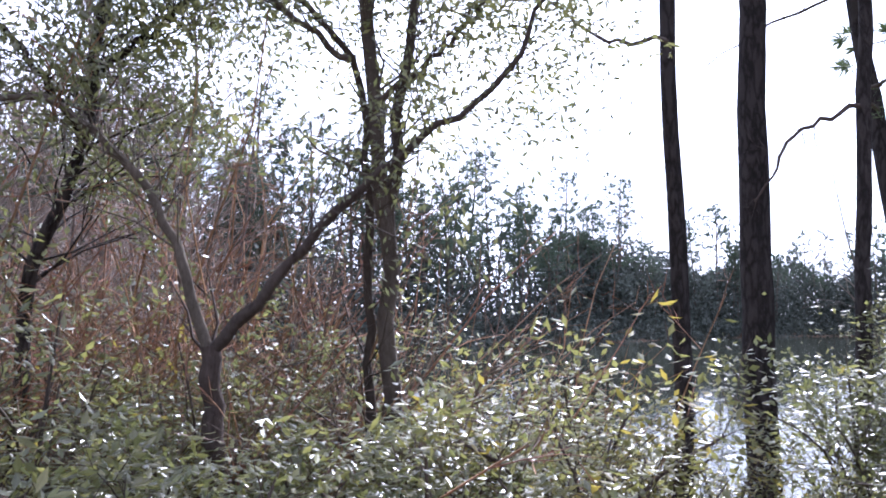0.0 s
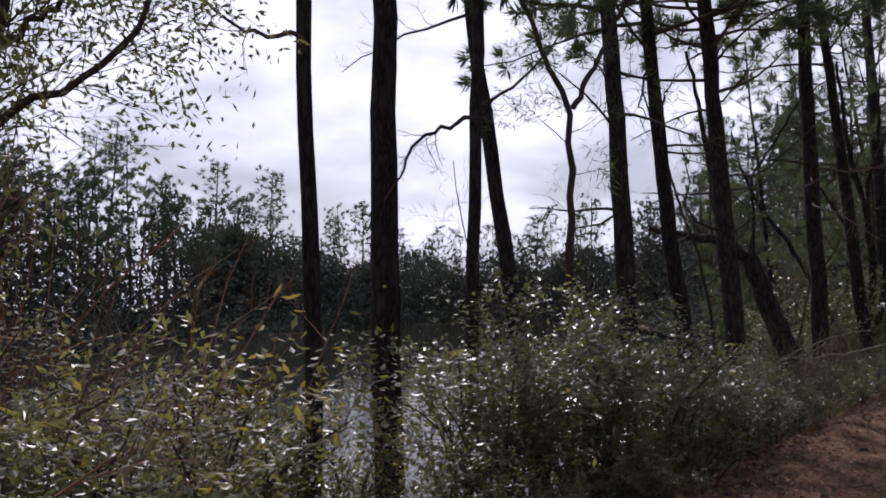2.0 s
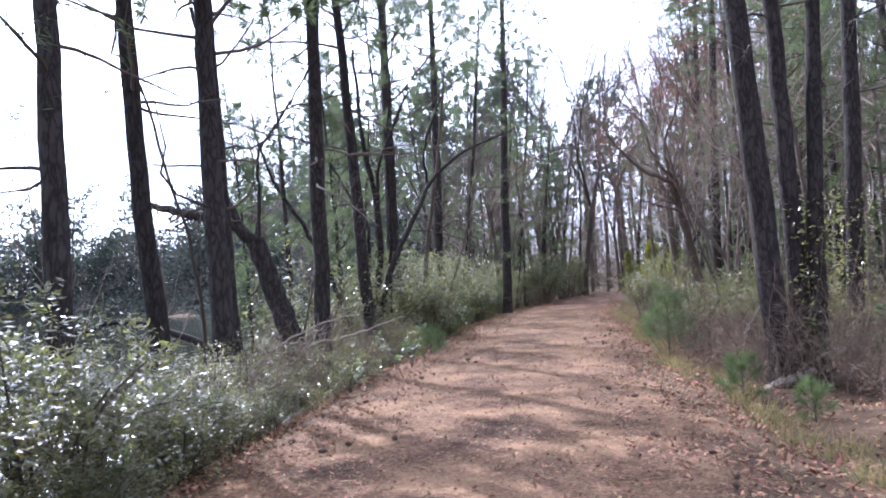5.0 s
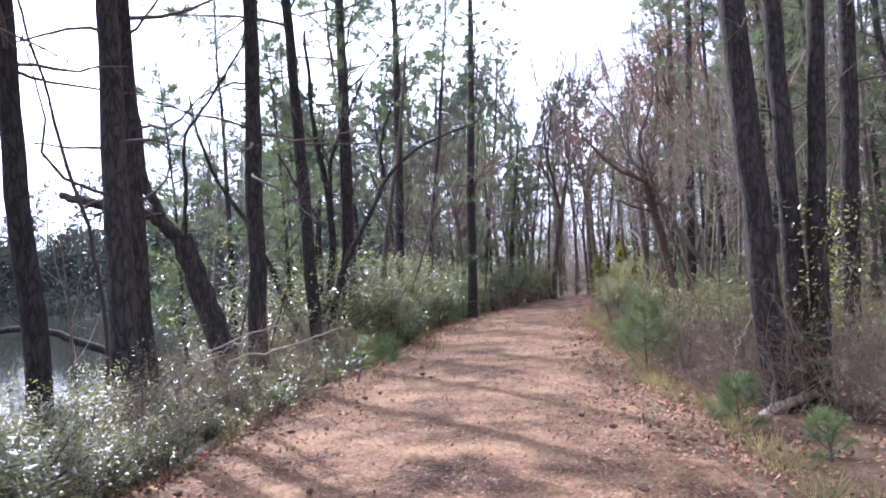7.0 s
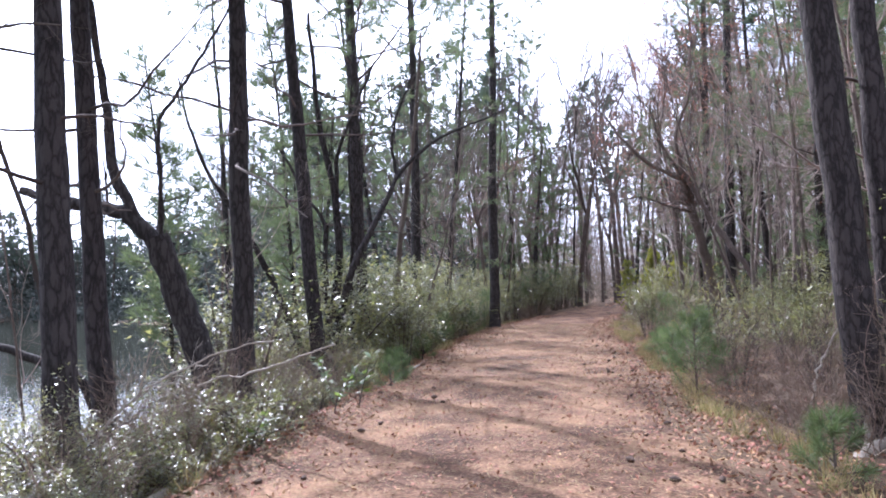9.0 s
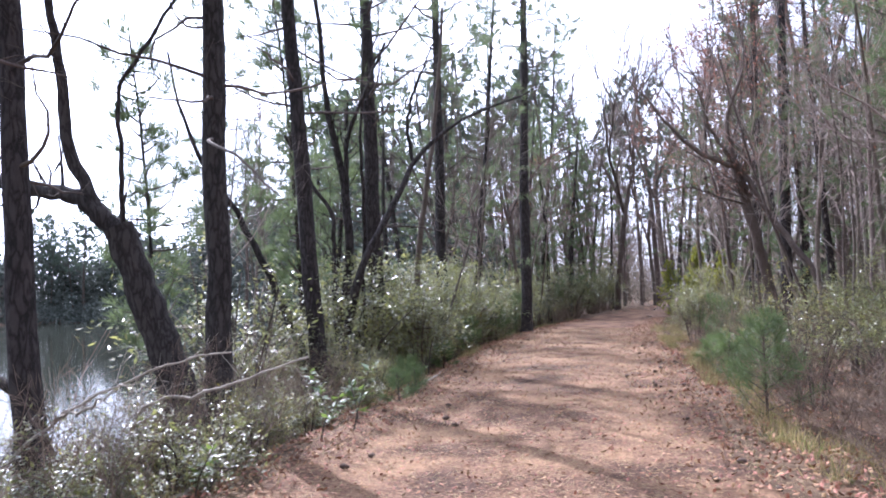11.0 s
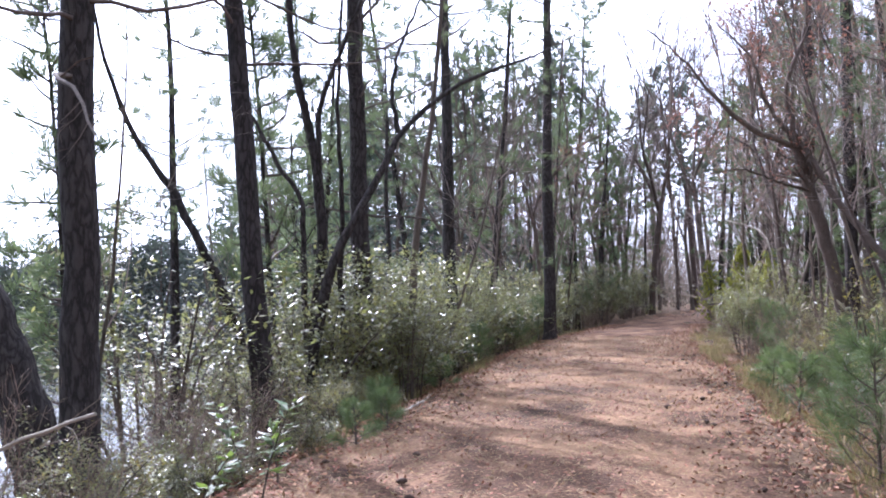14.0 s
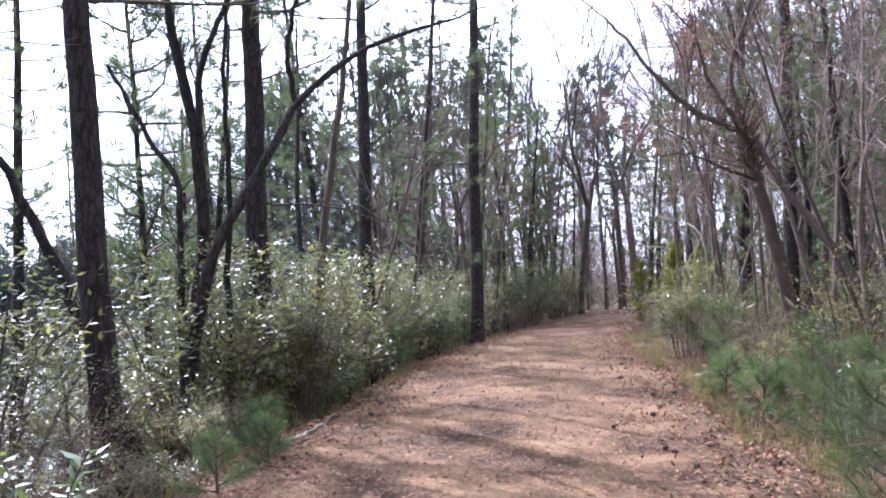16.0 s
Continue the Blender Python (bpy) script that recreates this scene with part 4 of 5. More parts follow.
# thickets
for x, y, k, size in ((-5.6, -0.3, 3, 1.0), (-6.0, 0.9, 3, 1.2), (-5.3, 0.0, 0, 1.0), (-7.0, -0.4, 3, 1.2), (-6.6, 1.9, 0, 1.1), (-4.6, 2.0, 2, 1.0), (-4.7, -0.3, 0, 1.2), (-5.4, 0.9, 3, 1.3), (-6.3, -0.2, 3, 1.6), (-6.8, 1.0, 3, 1.6), (-5.2, 2.4, 3, 1.1), (-7.6, 0.4, 3, 1.8), (-7.4, 1.8, 3, 1.5), (-4.5, 0.9, 0, 1.2), (-5.6, -1.1, 3, 1.5), (-8.4, -0.8, 3, 1.9),
                      (3.1, 13.4, 1, 0.7), (3.6, 13.2, 2, 0.9), (2.95, 14.2, 2, 0.9), (4.6, 15.2, 0, 0.8),
                      (-3.3, 12.2, 2, 0.9), (-3.1, 10.4, 2, 0.8), (-3.5, 13.2, 0, 0.8), (-4.4, 12.6, 0, 1.0), (-3.4, 16.4, 2, 0.9), (-4.6, 18.0, 0, 0.9), (-5.4, 14.8, 0, 1.0), (-4.4, 22.3, 1, 1.0), (-5.2, 20.5, 0, 1.0)):
    plant("thicket", k, x, y, size)
for k in range(22):
    y = 16 + 40 * k / 22
    plant("thicket", (0, 2, 2)[k % 3], float(centre(y)) + 4.0 + 5 * rs.random(), y, rs.uniform(0.7, 1.1))
for k in range(16):
    y = 24 + 34 * k / 16
    plant("thicket", k % 3, float(centre(y)) - 3.0 - 2.5 * rs.random(), y, rs.uniform(0.7, 1.1))

for k in range(26):
    y = 10.5 + 34 * k / 26 + rs.uniform(-0.3, 0.3)
    u = 3.2 + 3.2 * rs.random()
    if 12.2 < y < 15.2:
        u += 1.2
    plant("thicket", (0, 1, 2, 0)[k % 4], float(centre(y)) + u, y, rs.uniform(0.6, 1.0))
for k in range(30):
    y = 17.5 + 28 * k / 30
    plant("shrub", (5, 4, 2, 5, 6)[k % 5], float(centre(y)) + 3.6 + 3.5 * rs.random(), y, rs.uniform(0.5, 0.9))
for x, y, k, size in ((3.75, 13.35, 0, 0.95), (4.3, 13.9, 1, 0.9), (3.1, 14.6, 0, 0.9), (-4.6, 9.4, 0, 0.9), (-3.7, 9.0, 2, 0.9), (-3.6, 11.2, 2, 0.9), (-4.9, 11.4, 0, 0.8), (-3.9, 14.4, 0, 0.8), (-3.3, 14.2, 2, 0.8), (-3.2, 8.2, 2, 0.8), (-4.3, 16.8, 0, 0.9)):
    plant("thicket", k, x, y, size)
vine(3.847, 13.676, (0.05, 0.033), 0.24, 0.5, 2.6, 600)
vine(5.402, 16.663, (0.03, -0.007), 0.30, 0.8, 3.0, 601)

# pines of the woods and round the pond
for x, y, k, size in ((-5.6, 22.4, 3, 1.25), (-3.6, 33.6, 0, 1.05), (-1.6, 46.0, 1, 1.0), (-0.7, 49.5, 1, 1.15), (-6.6, 18.6, 3, 1.0), (-2.6, 52.5, 2, 1.25), (-6.0, 60.0, 2, 1.3), (8.0, 20.0, 0, 1.0), (6.6, 25.0, 2, 0.9), (9.0, 29.0, 0, 1.0), (7.2, 34.0, 1, 1.0), (10.5, 36.0, 2, 1.0), (8.2, 44.0, 0, 1.0), (12.0, 48.0, 2, 1.1), (6.8, 50.0, 1, 1.0),
                      (11.0, 24.0, 2, 1.0), (12.5, 31.0, 0, 1.1), (15.0, 40.0, 0, 1.1), (14.0, 18.0, 2, 1.0), (9.5, 15.0, 2, 1.0), (-0.6, 52.0, 1, 0.9), (-2.2, 47.0, 0, 0.9), (0.4, 57.0, 0, 1.0), (-5.4, 40.0, 2, 0.9),
                      (-5.6, 33.0, 2, 1.0), (-6.0, 46.0, 0, 1.0), (-6.3, 25.5, 1, 0.7), (16.5, 27.0, 0, 1.1), (18.0, 35.0, 2, 1.2), (-5.8, 24.8, 1, 0.8), (-5.8, 30.0, 0, 0.8), (7.6, 28.0, 0, 0.85), (6.9, 21.5, 1, 0.9), (9.8, 19.0, 0, 0.9), (8.6, 38.5, 0, 0.9), (7.4, 16.6, 2, 0.8), (10.0, 42.0, 1, 1.1), (11.5, 27.0, 1, 1.1), (6.6, 31.8, 1, 0.8), (5.8, 35.5, 1, 0.8), (7.8, 23.2, 2, 0.75), (9.2, 33.0, 0, 0.8), (6.2, 43.5, 0, 0.8), (12.8, 36.0, 1, 1.1), (7.9, 12.4, 2, 0.9), (-3.4, 50.5, 2, 0.9), (2.0, 62.0, 0, 0.9), (-4.6, 56.0, 1, 1.1), (-6.3, 20.6, 2, 0.7), (-6.5, 27.2, 2, 0.75), (-4.5, 38.4, 2, 0.8), (-2.9, 44.6, 0, 0.9), (4.6, 46.0, 1, 1.0), (0.4, 66.0, 2, 1.1), (6.2, 55.0, 0, 1.1), (9.0, 53.0, 2, 1.1), (6.3, 23.6, 0, 0.85), (8.4, 26.8, 2, 0.9), (9.6, 22.6, 0, 0.95), (10.6, 31.2, 2, 1.0), (7.4, 36.6, 2, 0.95), (13.2, 24.0, 0, 1.1), (5.9, 20.4, 2, 0.75), (6.9, 29.8, 2, 0.9)):
    plant("midpine", k, x, y, size)
for k in range(240):
    a = rs.uniform(-125, -8)
    r = float(shore(math.sin(radians(a)), math.cos(radians(a)))) + 2 + rs.exponential(11)
    plant("farpine", int(rs.integers(0, 5)), r * math.sin(radians(a)), r * math.cos(radians(a)), rs.uniform(0.5, 1.08))
for k in range(34):
    y = rs.uniform(40, 100)
    u = rs.uniform(12, 34) if k % 4 else -rs.uniform(7, 18)
    if u < 0:
        y = rs.uniform(64, 100)
    plant("farpine", int(rs.integers(0, 5)), float(centre(y)) + u, y, rs.uniform(0.85, 1.3))
for x, y, k, size in ((-4.2, 60, 1, 1.1), (-7.5, 58, 3, 1.0), (6.0, 72, 0, 1.3), (9.0, 62, 1, 1.2), (8.8, 46, 3, 1.0), (11, 38, 4, 0.95), (7.6, 27, 2, 0.8)):
    plant("farpine", k, x, y, size)
for k in range(24):
    a = radians(rs.uniform(40, 235))
    r = rs.uniform(13, 40)
    plant("farpine", int(rs.integers(0, 5)), 6 + r * math.sin(a), r * math.cos(a), rs.uniform(0.7, 1.0))


def brush(name, label, places, low, high, n, leaf, seed, power=1.3, mat=None, slim=0.2, upright=0.0):
    """Undergrowth of far woods, too far off to tell apart."""
    rng = np.random.default_rng(seed)
    g = Geo()
    c = places[rng.integers(0, len(places), n)] + rng.normal(0, 1.6, (n, 2))
    h = rng.uniform(0, 1, n) ** power * (low + (high - low) * (0.5 + 0.5 * np.sin(c[:, 0] * 0.37 + 1.7 * np.sin(c[:, 1] * 0.23))))
    p = np.column_stack([c, land(c[:, 0], c[:, 1]) + h])
    d = unit(rng.normal(0, 1, p.shape) + [0, 0, upright]) * leaf * rng.uniform(0.5, 1.3, (n, 1))
    g.blades(p, d, unit(np.cross(d, rng.normal(0, 1, p.shape))) * leaf * slim, 0.2)
    ob = new(name, g.mesh(name))
    ob.data.materials.append(mat or FAR_BRUSH)
    tagged(ob, label, "undergrowth", kind="stuff")


ang = np.radians(rs.uniform(-128, -6, 900))
rad = np.array([float(shore(math.sin(a), math.cos(a))) for a in ang]) + rs.exponential(7, 900) - 1.5
ang2 = np.radians(rs.uniform(-128, -6, 700))
rad2 = np.array([float(shore(math.sin(a), math.cos(a))) for a in ang2]) + 14 + rs.exponential(10, 700)
brush("distant_forest", "dark mass of pine woods behind the pond's shore", np.column_stack([rad2 * np.sin(ang2), rad2 * np.cos(ang2)]), 6.5, 11.0, 70000, 0.7, 8, 1.0, HAZED_WOODS)
ang2 = np.radians(rs.uniform(-58, -16, 500))
rad2 = np.array([float(shore(math.sin(a), math.cos(a))) for a in ang2]) + 6 + rs.exponential(9, 500)
brush("distant_forest", "dark line of woods at the pond's far end, tinted bluish for haze", np.column_stack([rad2 * np.sin(ang2), rad2 * np.cos(ang2)]), 7.5, 11.5, 60000, 0.8, 18, 1.0, HAZED_WOODS)
yy = rs.uniform(100, 125, 300)
brush("distant_forest", "grey-green mass of woods beyond the trail's bend", np.column_stack([rs.uniform(-30, 60, 300), yy]), 6.0, 11.0, 56000, 1.1, 9, 1.2, FAR_BRUSH, 0.045, 1.2)
yy = rs.uniform(10, 100, 300)
brush("distant_forest", "grey-green mass of woods beside the trail", np.column_stack([centre(yy) + rs.uniform(26, 44, 300), yy]), 4.0, 8.0, 36000, 0.9, 10, 1.2, None, 0.05, 0.8)
brush("far_undergrowth", "dark undergrowth of the woods across the pond", np.column_stack([rad * np.sin(ang), rad * np.cos(ang)]), 2.5, 8.0, 60000, 0.6, 5, 1.3, HAZED_WOODS)
ang3 = np.radians(np.concatenate([rs.uniform(-128, -6, 500), rs.uniform(-66, -18, 400)]))
rad3 = np.array([float(shore(math.sin(a), math.cos(a))) for a in ang3]) + rs.uniform(-2.2, 1.5, 900)
brush("shore_undergrowth", "low bushes along the far waterline", np.column_stack([rad3 * np.sin(ang3), rad3 * np.cos(ang3)]), 1.4, 2.6, 40000, 0.5, 12, 0.9, HAZED_WOODS)
yy = rs.uniform(28, 110, 700)
uu = np.where(rs.random(700) < 0.6, rs.uniform(5, 32, 700), -rs.uniform(4.5, 24, 700))
uu = np.where((uu < 0) & (yy < 56), 5 + np.abs(uu), uu)
brush("woodland_undergrowth", "brown and green undergrowth deep in the woods", np.column_stack([centre(yy) + uu, yy]), 1.0, 3.4, 70000, 0.34, 6, 1.3, None, 0.1, 0.5)
yy = rs.uniform(92, 110, 200)
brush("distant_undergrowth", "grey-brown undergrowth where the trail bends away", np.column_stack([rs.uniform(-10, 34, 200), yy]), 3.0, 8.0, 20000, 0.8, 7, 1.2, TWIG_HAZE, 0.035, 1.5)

# ---- trees with limbs of their own ----
limb_tree("leaning_tree", "thick leaning tree with a swollen knot and bare limbs", [
    ([(-4.35, 15.75, -0.7), (-4.6, 15.65, 0.6), (-4.85, 15.55, 1.3), (-5.15, 15.35, 2.35)], 0.44, 0.36, 0.9),
    ([(-5.15, 15.35, 2.3), (-5.55, 15.27, 2.7), (-6.25, 15.34, 2.85), (-7.2, 15.4, 3.1)], 0.24, 0.13, 0.3),
    ([(-5.4, 15.3, 2.6), (-5.7, 15.21, 3.24), (-5.76, 15.14, 4.17), (-5.86, 15.07, 5.16), (-6.1, 15.0, 6.6)], 0.17, 0.06, 0.3),
    ([(-5.05, 15.3, 2.4), (-4.95, 15.1, 3.2), (-4.95, 15.0, 3.85), (-4.3, 15.0, 4.7), (-3.8, 15.0, 5.6)], 0.065, 0.03, 0.2)], PINE_BARK, 400, 9, 0.8)
limb_tree("forked_tree", "slim tree of several crooked leafless stems", [
    ([(-4.57, 21.46, -0.6), (-4.38, 21.42, 1.29), (-4.2, 21.39, 2.17), (-4.28, 21.26, 3.93), (-4.56, 21.16, 4.97), (-4.7, 21.0, 7.5)], 0.24, 0.07, 0.5),
    ([(-4.2, 21.39, 2.17), (-4.24, 21.29, 3.57), (-4.22, 21.24, 4.45), (-3.94, 21.24, 5.1), (-3.4, 21.25, 6.3)], 0.13, 0.05, 0.4),
    ([(-4.5, 21.46, 0.6), (-4.54, 21.39, 1.3), (-4.49, 21.28, 3.0), (-4.97, 21.18, 3.81), (-5.4, 21.11, 4.6)], 0.12, 0.05, 0.3),
    ([(-4.05, 21.86, -0.6), (-4.1, 21.86, 1.27), (-4.03, 21.74, 3.26), (-4.04, 21.65, 4.78), (-3.9, 21.6, 7.0)], 0.11, 0.04, -1)], PINE_BARK, 401, 26, 0.95)
limb_tree("arching_tree", "leafless tree arching over towards the trail", [
    ([(-4.32, 20.97, -0.6), (-4.2, 20.8, 0.6), (-3.69, 20.44, 2.13), (-3.18, 20.76, 3.09), (-2.92, 21.24, 3.99), (-2.29, 21.68, 4.71), (-1.5, 22.2, 5.1), (-0.7, 22.8, 5.6)], 0.2, 0.03, 0.45),
    ([(-2.92, 21.24, 3.99), (-3.01, 21.19, 4.64), (-2.88, 21.17, 5.21), (-2.5, 21.3, 6.2)], 0.08, 0.03, 0.3)], PINE_BARK, 402, 26, 0.95)
limb_tree("slanting_tree", "slanting leafless tree with rough dark bark", [
    ([(-4.2, 20.0, -0.6), (-4.66, 19.91, 0.54), (-5.02, 19.8, 1.48), (-5.42, 19.69, 2.43), (-5.65, 19.63, 2.94), (-6.2, 19.5, 3.7), (-6.6, 19.4, 4.6), (-6.8, 19.3, 5.8)], 0.19, 0.035, 0.5)], PINE_BARK, 403, 9, 0.8)
limb_tree("crooked_tree", "crooked slim tree with a bare winding stem", [
    ([(-3.75, 24.6, -0.5), (-3.56, 24.48, 2.52), (-3.31, 24.42, 3.94), (-3.13, 24.38, 5.08), (-2.93, 24.31, 6.5), (-2.8, 24.2, 8.0)], 0.18, 0.06, 0.5)], BROWN_BARK, 404, 19, 0.9)
limb_tree("overhanging_tree", "leaning leafless tree with limbs hanging over the trail", [
    ([(4.75, 26.8, -0.1), (4.31, 26.54, 2.34), (3.95, 26.41, 3.69), (3.78, 26.35, 4.37)], 0.27, 0.22, 0.8),
    ([(3.78, 26.35, 4.3), (3.07, 26.24, 4.59), (2.48, 26.13, 5.07), (1.7, 25.96, 6.13), (0.91, 25.81, 6.87)], 0.13, 0.02, 0.12),
    ([(3.78, 26.35, 4.37), (3.2, 26.22, 5.26), (3.03, 26.14, 6.08), (2.34, 26.0, 6.83)], 0.1, 0.02, 0.12),
    ([(3.78, 26.35, 4.37), (3.61, 26.26, 5.45), (4.07, 26.24, 6.67), (4.1, 26.2, 8.0)], 0.12, 0.025, 0.12),
    ([(4.0, 26.4, 3.4), (3.3, 25.6, 3.5), (2.6, 25.0, 3.7), (1.9, 24.5, 3.6)], 0.06, 0.02, 0.2)], BROWN_BARK, 405, 34, 1.15, 2, RED_BUD, 0.06)
limb_tree("fallen_pole", "slim dead trunk leaning against a tree", [
    ([(6.0, 25.4, 0.1), (5.05, 25.65, 2.06), (4.48, 26.02, 3.0), (3.85, 26.2, 4.3)], 0.17, 0.11, 0.7)], GREY_BARK, 406, 4, 0.6)
limb_tree("bank_tree", "slender broadleaf tree with several grey stems and thin leaves", [
    ([(-4.05, 1.52, -0.3), (-4.02, 1.5, 0.57), (-3.95, 1.43, 1.83), (-3.93, 1.31, 2.59), (-3.9, 1.25, 3.21), (-3.85, 1.2, 4.6)], 0.125, 0.06, 0.5),
    ([(-3.94, 1.42, 1.95), (-3.87, 1.44, 2.63), (-3.79, 1.5, 3.21), (-3.7, 1.55, 4.3)], 0.075, 0.03, 0.3),
    ([(-4.17, 1.41, -0.3), (-4.17, 1.41, 0.73), (-4.05, 1.33, 2.3), (-4.03, 1.25, 2.93), (-4.14, 0.94, 3.25), (-4.3, 0.6, 3.6)], 0.07, 0.03, -1),
    ([(-3.93, 1.3, 2.6), (-3.6, 1.7, 3.0), (-3.4, 1.9, 3.4)], 0.04, 0.02, 0.2),
    ([(-4.0, 1.2, 2.9), (-4.2, 0.7, 3.3), (-4.3, 0.2, 3.5)], 0.04, 0.02, 0.2)], BROWN_BARK, 407, 34, 0.85, 18, OLIVE_LEAF, 0.055)
limb_tree("spreading_tree", "low forked tree with long crooked limbs and narrow leaves", [
    ([(-4.0, 0.55, -0.3), (-3.99, 0.54, 0.87), (-3.96, 0.5, 1.34)], 0.12, 0.1, 0.95),
    ([(-3.96, 0.5, 1.3), (-3.98, 0.41, 1.65), (-3.99, 0.32, 1.87), (-4.04, 0.15, 2.17), (-4.1, -0.01, 2.34), (-4.18, -0.24, 2.53), (-4.5, -0.9, 2.6)], 0.06, 0.025, 0.2),
    ([(-3.96, 0.5, 1.3), (-3.87, 0.67, 1.51), (-3.76, 0.86, 1.79), (-3.65, 1.05, 2.04), (-3.52, 1.3, 2.25), (-3.41, 1.52, 2.46), (-3.31, 1.72, 2.58), (-3.21, 1.89, 2.83), (-3.15, 2.0, 3.2)], 0.065, 0.02, 0.2)],
    BROWN_BARK, 408, 44, 0.75, 13, GLOSSY_LEAF, 0.05)
limb_tree("shaded_tree", "dark slender tree with drooping narrow leaves", [
    ([(-5.18, -0.41, -0.3), (-5.18, -0.41, 0.81), (-5.11, -0.43, 1.67), (-4.95, -0.18, 2.23), (-4.88, -0.1, 2.66), (-4.79, -0.04, 3.32), (-4.7, 0.0, 4.2)], 0.11, 0.05, 0.45),
    ([(-4.9, -0.12, 2.5), (-4.7, -0.5, 3.0), (-4.5, -0.9, 3.3)], 0.05, 0.02, 0.2),
    ([(-4.85, -0.08, 2.9), (-4.6, 0.3, 3.2), (-4.4, 0.6, 3.5)], 0.05, 0.02, 0.2)], PINE_BARK, 409, 46, 1.0, 28, GLOSSY_LEAF, 0.06)
limb_tree("young_pine_tree", "slim pine forking high above the bank", [
    ([(-4.4, 7.35, -0.9), (-4.39, 7.33, 0.49), (-4.28, 7.27, 2.07), (-4.17, 7.23, 3.65), (-4.45, 6.98, 4.33), (-4.7, 6.8, 5.4)], 0.13, 0.04, 0.6),
    ([(-4.17, 7.23, 3.6), (-3.9, 7.36, 4.13), (-3.5, 7.55, 5.0)], 0.07, 0.03, 0.3)], BROWN_BARK, 410, 12, 0.8, 26, NEEDLE, 0.17, slim=0.03)
limb_tree("dead_branch", "pale dead branch lying across the bushes", [
    ([(-3.9, 13.5, -0.7), (-3.7, 13.35, 0.45), (-3.5, 13.25, 0.62), (-2.72, 13.14, 0.75), (-1.98, 13.07, 1.0)], 0.045, 0.016, 0.4)], DEAD_WOOD, 411, 3, 0.4)
limb_tree("dead_branch", "pale dead branch reaching out over the trail", [
    ([(5.2, 36.6, -0.1), (5.15, 36.7, 2.6), (5.03, 36.99, 3.34), (4.67, 38.0, 3.7), (4.1, 39.2, 4.0)], 0.07, 0.03, 0.5)], DEAD_WOOD, 412, 3, 0.5)
limb_tree("dead_branch", "barkless pale root snag at a pine's foot", [
    ([(3.2, 13.45, -0.15), (3.3, 13.6, 0.3), (3.42, 13.8, 0.6), (3.46, 14.0, 1.2)], 0.07, 0.04, 0.5)], DEAD_WOOD, 413, 1, 0.3)
limb_tree("fallen_log", "short pale fallen log at the pines' feet", [
    ([(3.0, 13.1, -0.12), (3.35, 13.35, -0.05), (3.77, 13.6, 0.05), (4.3, 14.0, 0.3)], 0.13, 0.09, 0.7)], DEAD_WOOD, 414, 1, 0.3)
limb_tree("dead_branch", "broken stick propped in the thicket", [
    ([(2.8, 13.9, -0.1), (2.95, 13.98, 0.6), (3.27, 14.19, 1.04)], 0.035, 0.02, 0.6)], DEAD_WOOD, 415, 1, 0.3)
limb_tree("fallen_log", "pale fallen branch in the grass beside the trail", [
    ([(2.55, 25.6, -0.05), (3.0, 25.3, 0.05), (3.6, 24.9, 0.06), (4.2, 24.6, 0.1)], 0.09, 0.06, 0.7)], DEAD_WOOD, 416, 2, 0.4)
limb_tree("fallen_branch", "grey fallen branch at the trail's edge", [
    ([(-2.75, 18.9, -0.1), (-2.5, 19.6, 0.02), (-2.4, 20.4, 0.06)], 0.06, 0.03, 0.5)], DEAD_WOOD, 417, 4, 0.4)

limb_tree("leaning_snag", "dark dead trunk lying out over the pond's edge", [
    ([(-5.2, 14.6, -1.0), (-5.65, 14.5, 0.55), (-6.23, 14.5, 0.73), (-6.82, 14.5, 0.95), (-7.4, 14.5, 1.0), (-8.2, 14.5, 0.8)], 0.17, 0.08, 0.6)], PINE_BARK, 418, 5, 0.7)
limb_tree("fallen_branch", "grey barkless branch lying along the trail's edge", [
    ([(-3.1, 10.9, -0.2), (-3.05, 11.6, -0.1), (-2.95, 12.5, -0.05), (-3.0, 13.6, -0.05)], 0.09, 0.05, 0.4)], DEAD_WOOD, 419, 6, 0.5)
limb_tree("fallen_branch", "forked grey branch caught in the bushes on the bank", [
    ([(-4.3, 12.2, -0.7), (-4.1, 12.3, 0.3), (-3.6, 12.6, 0.75), (-3.0, 12.9, 1.0), (-2.6, 13.0, 1.05)], 0.04, 0.014, 0.4),
    ([(-3.8, 12.5, 0.6), (-3.4, 12.3, 0.7), (-2.9, 12.2, 0.95)], 0.025, 0.01, 0.3)], DEAD_WOOD, 420, 8, 0.5)
limb_tree("leaning_sapling", "thin crooked sapling stem beside the double pine", [
    ([(-4.9, 12.6, -0.9), (-4.8, 12.6, 0.8), (-4.95, 12.5, 2.2), (-5.3, 12.4, 3.4), (-5.8, 12.3, 5.2)], 0.07, 0.03, 0.4)], BROWN_BARK, 421, 16, 0.9)

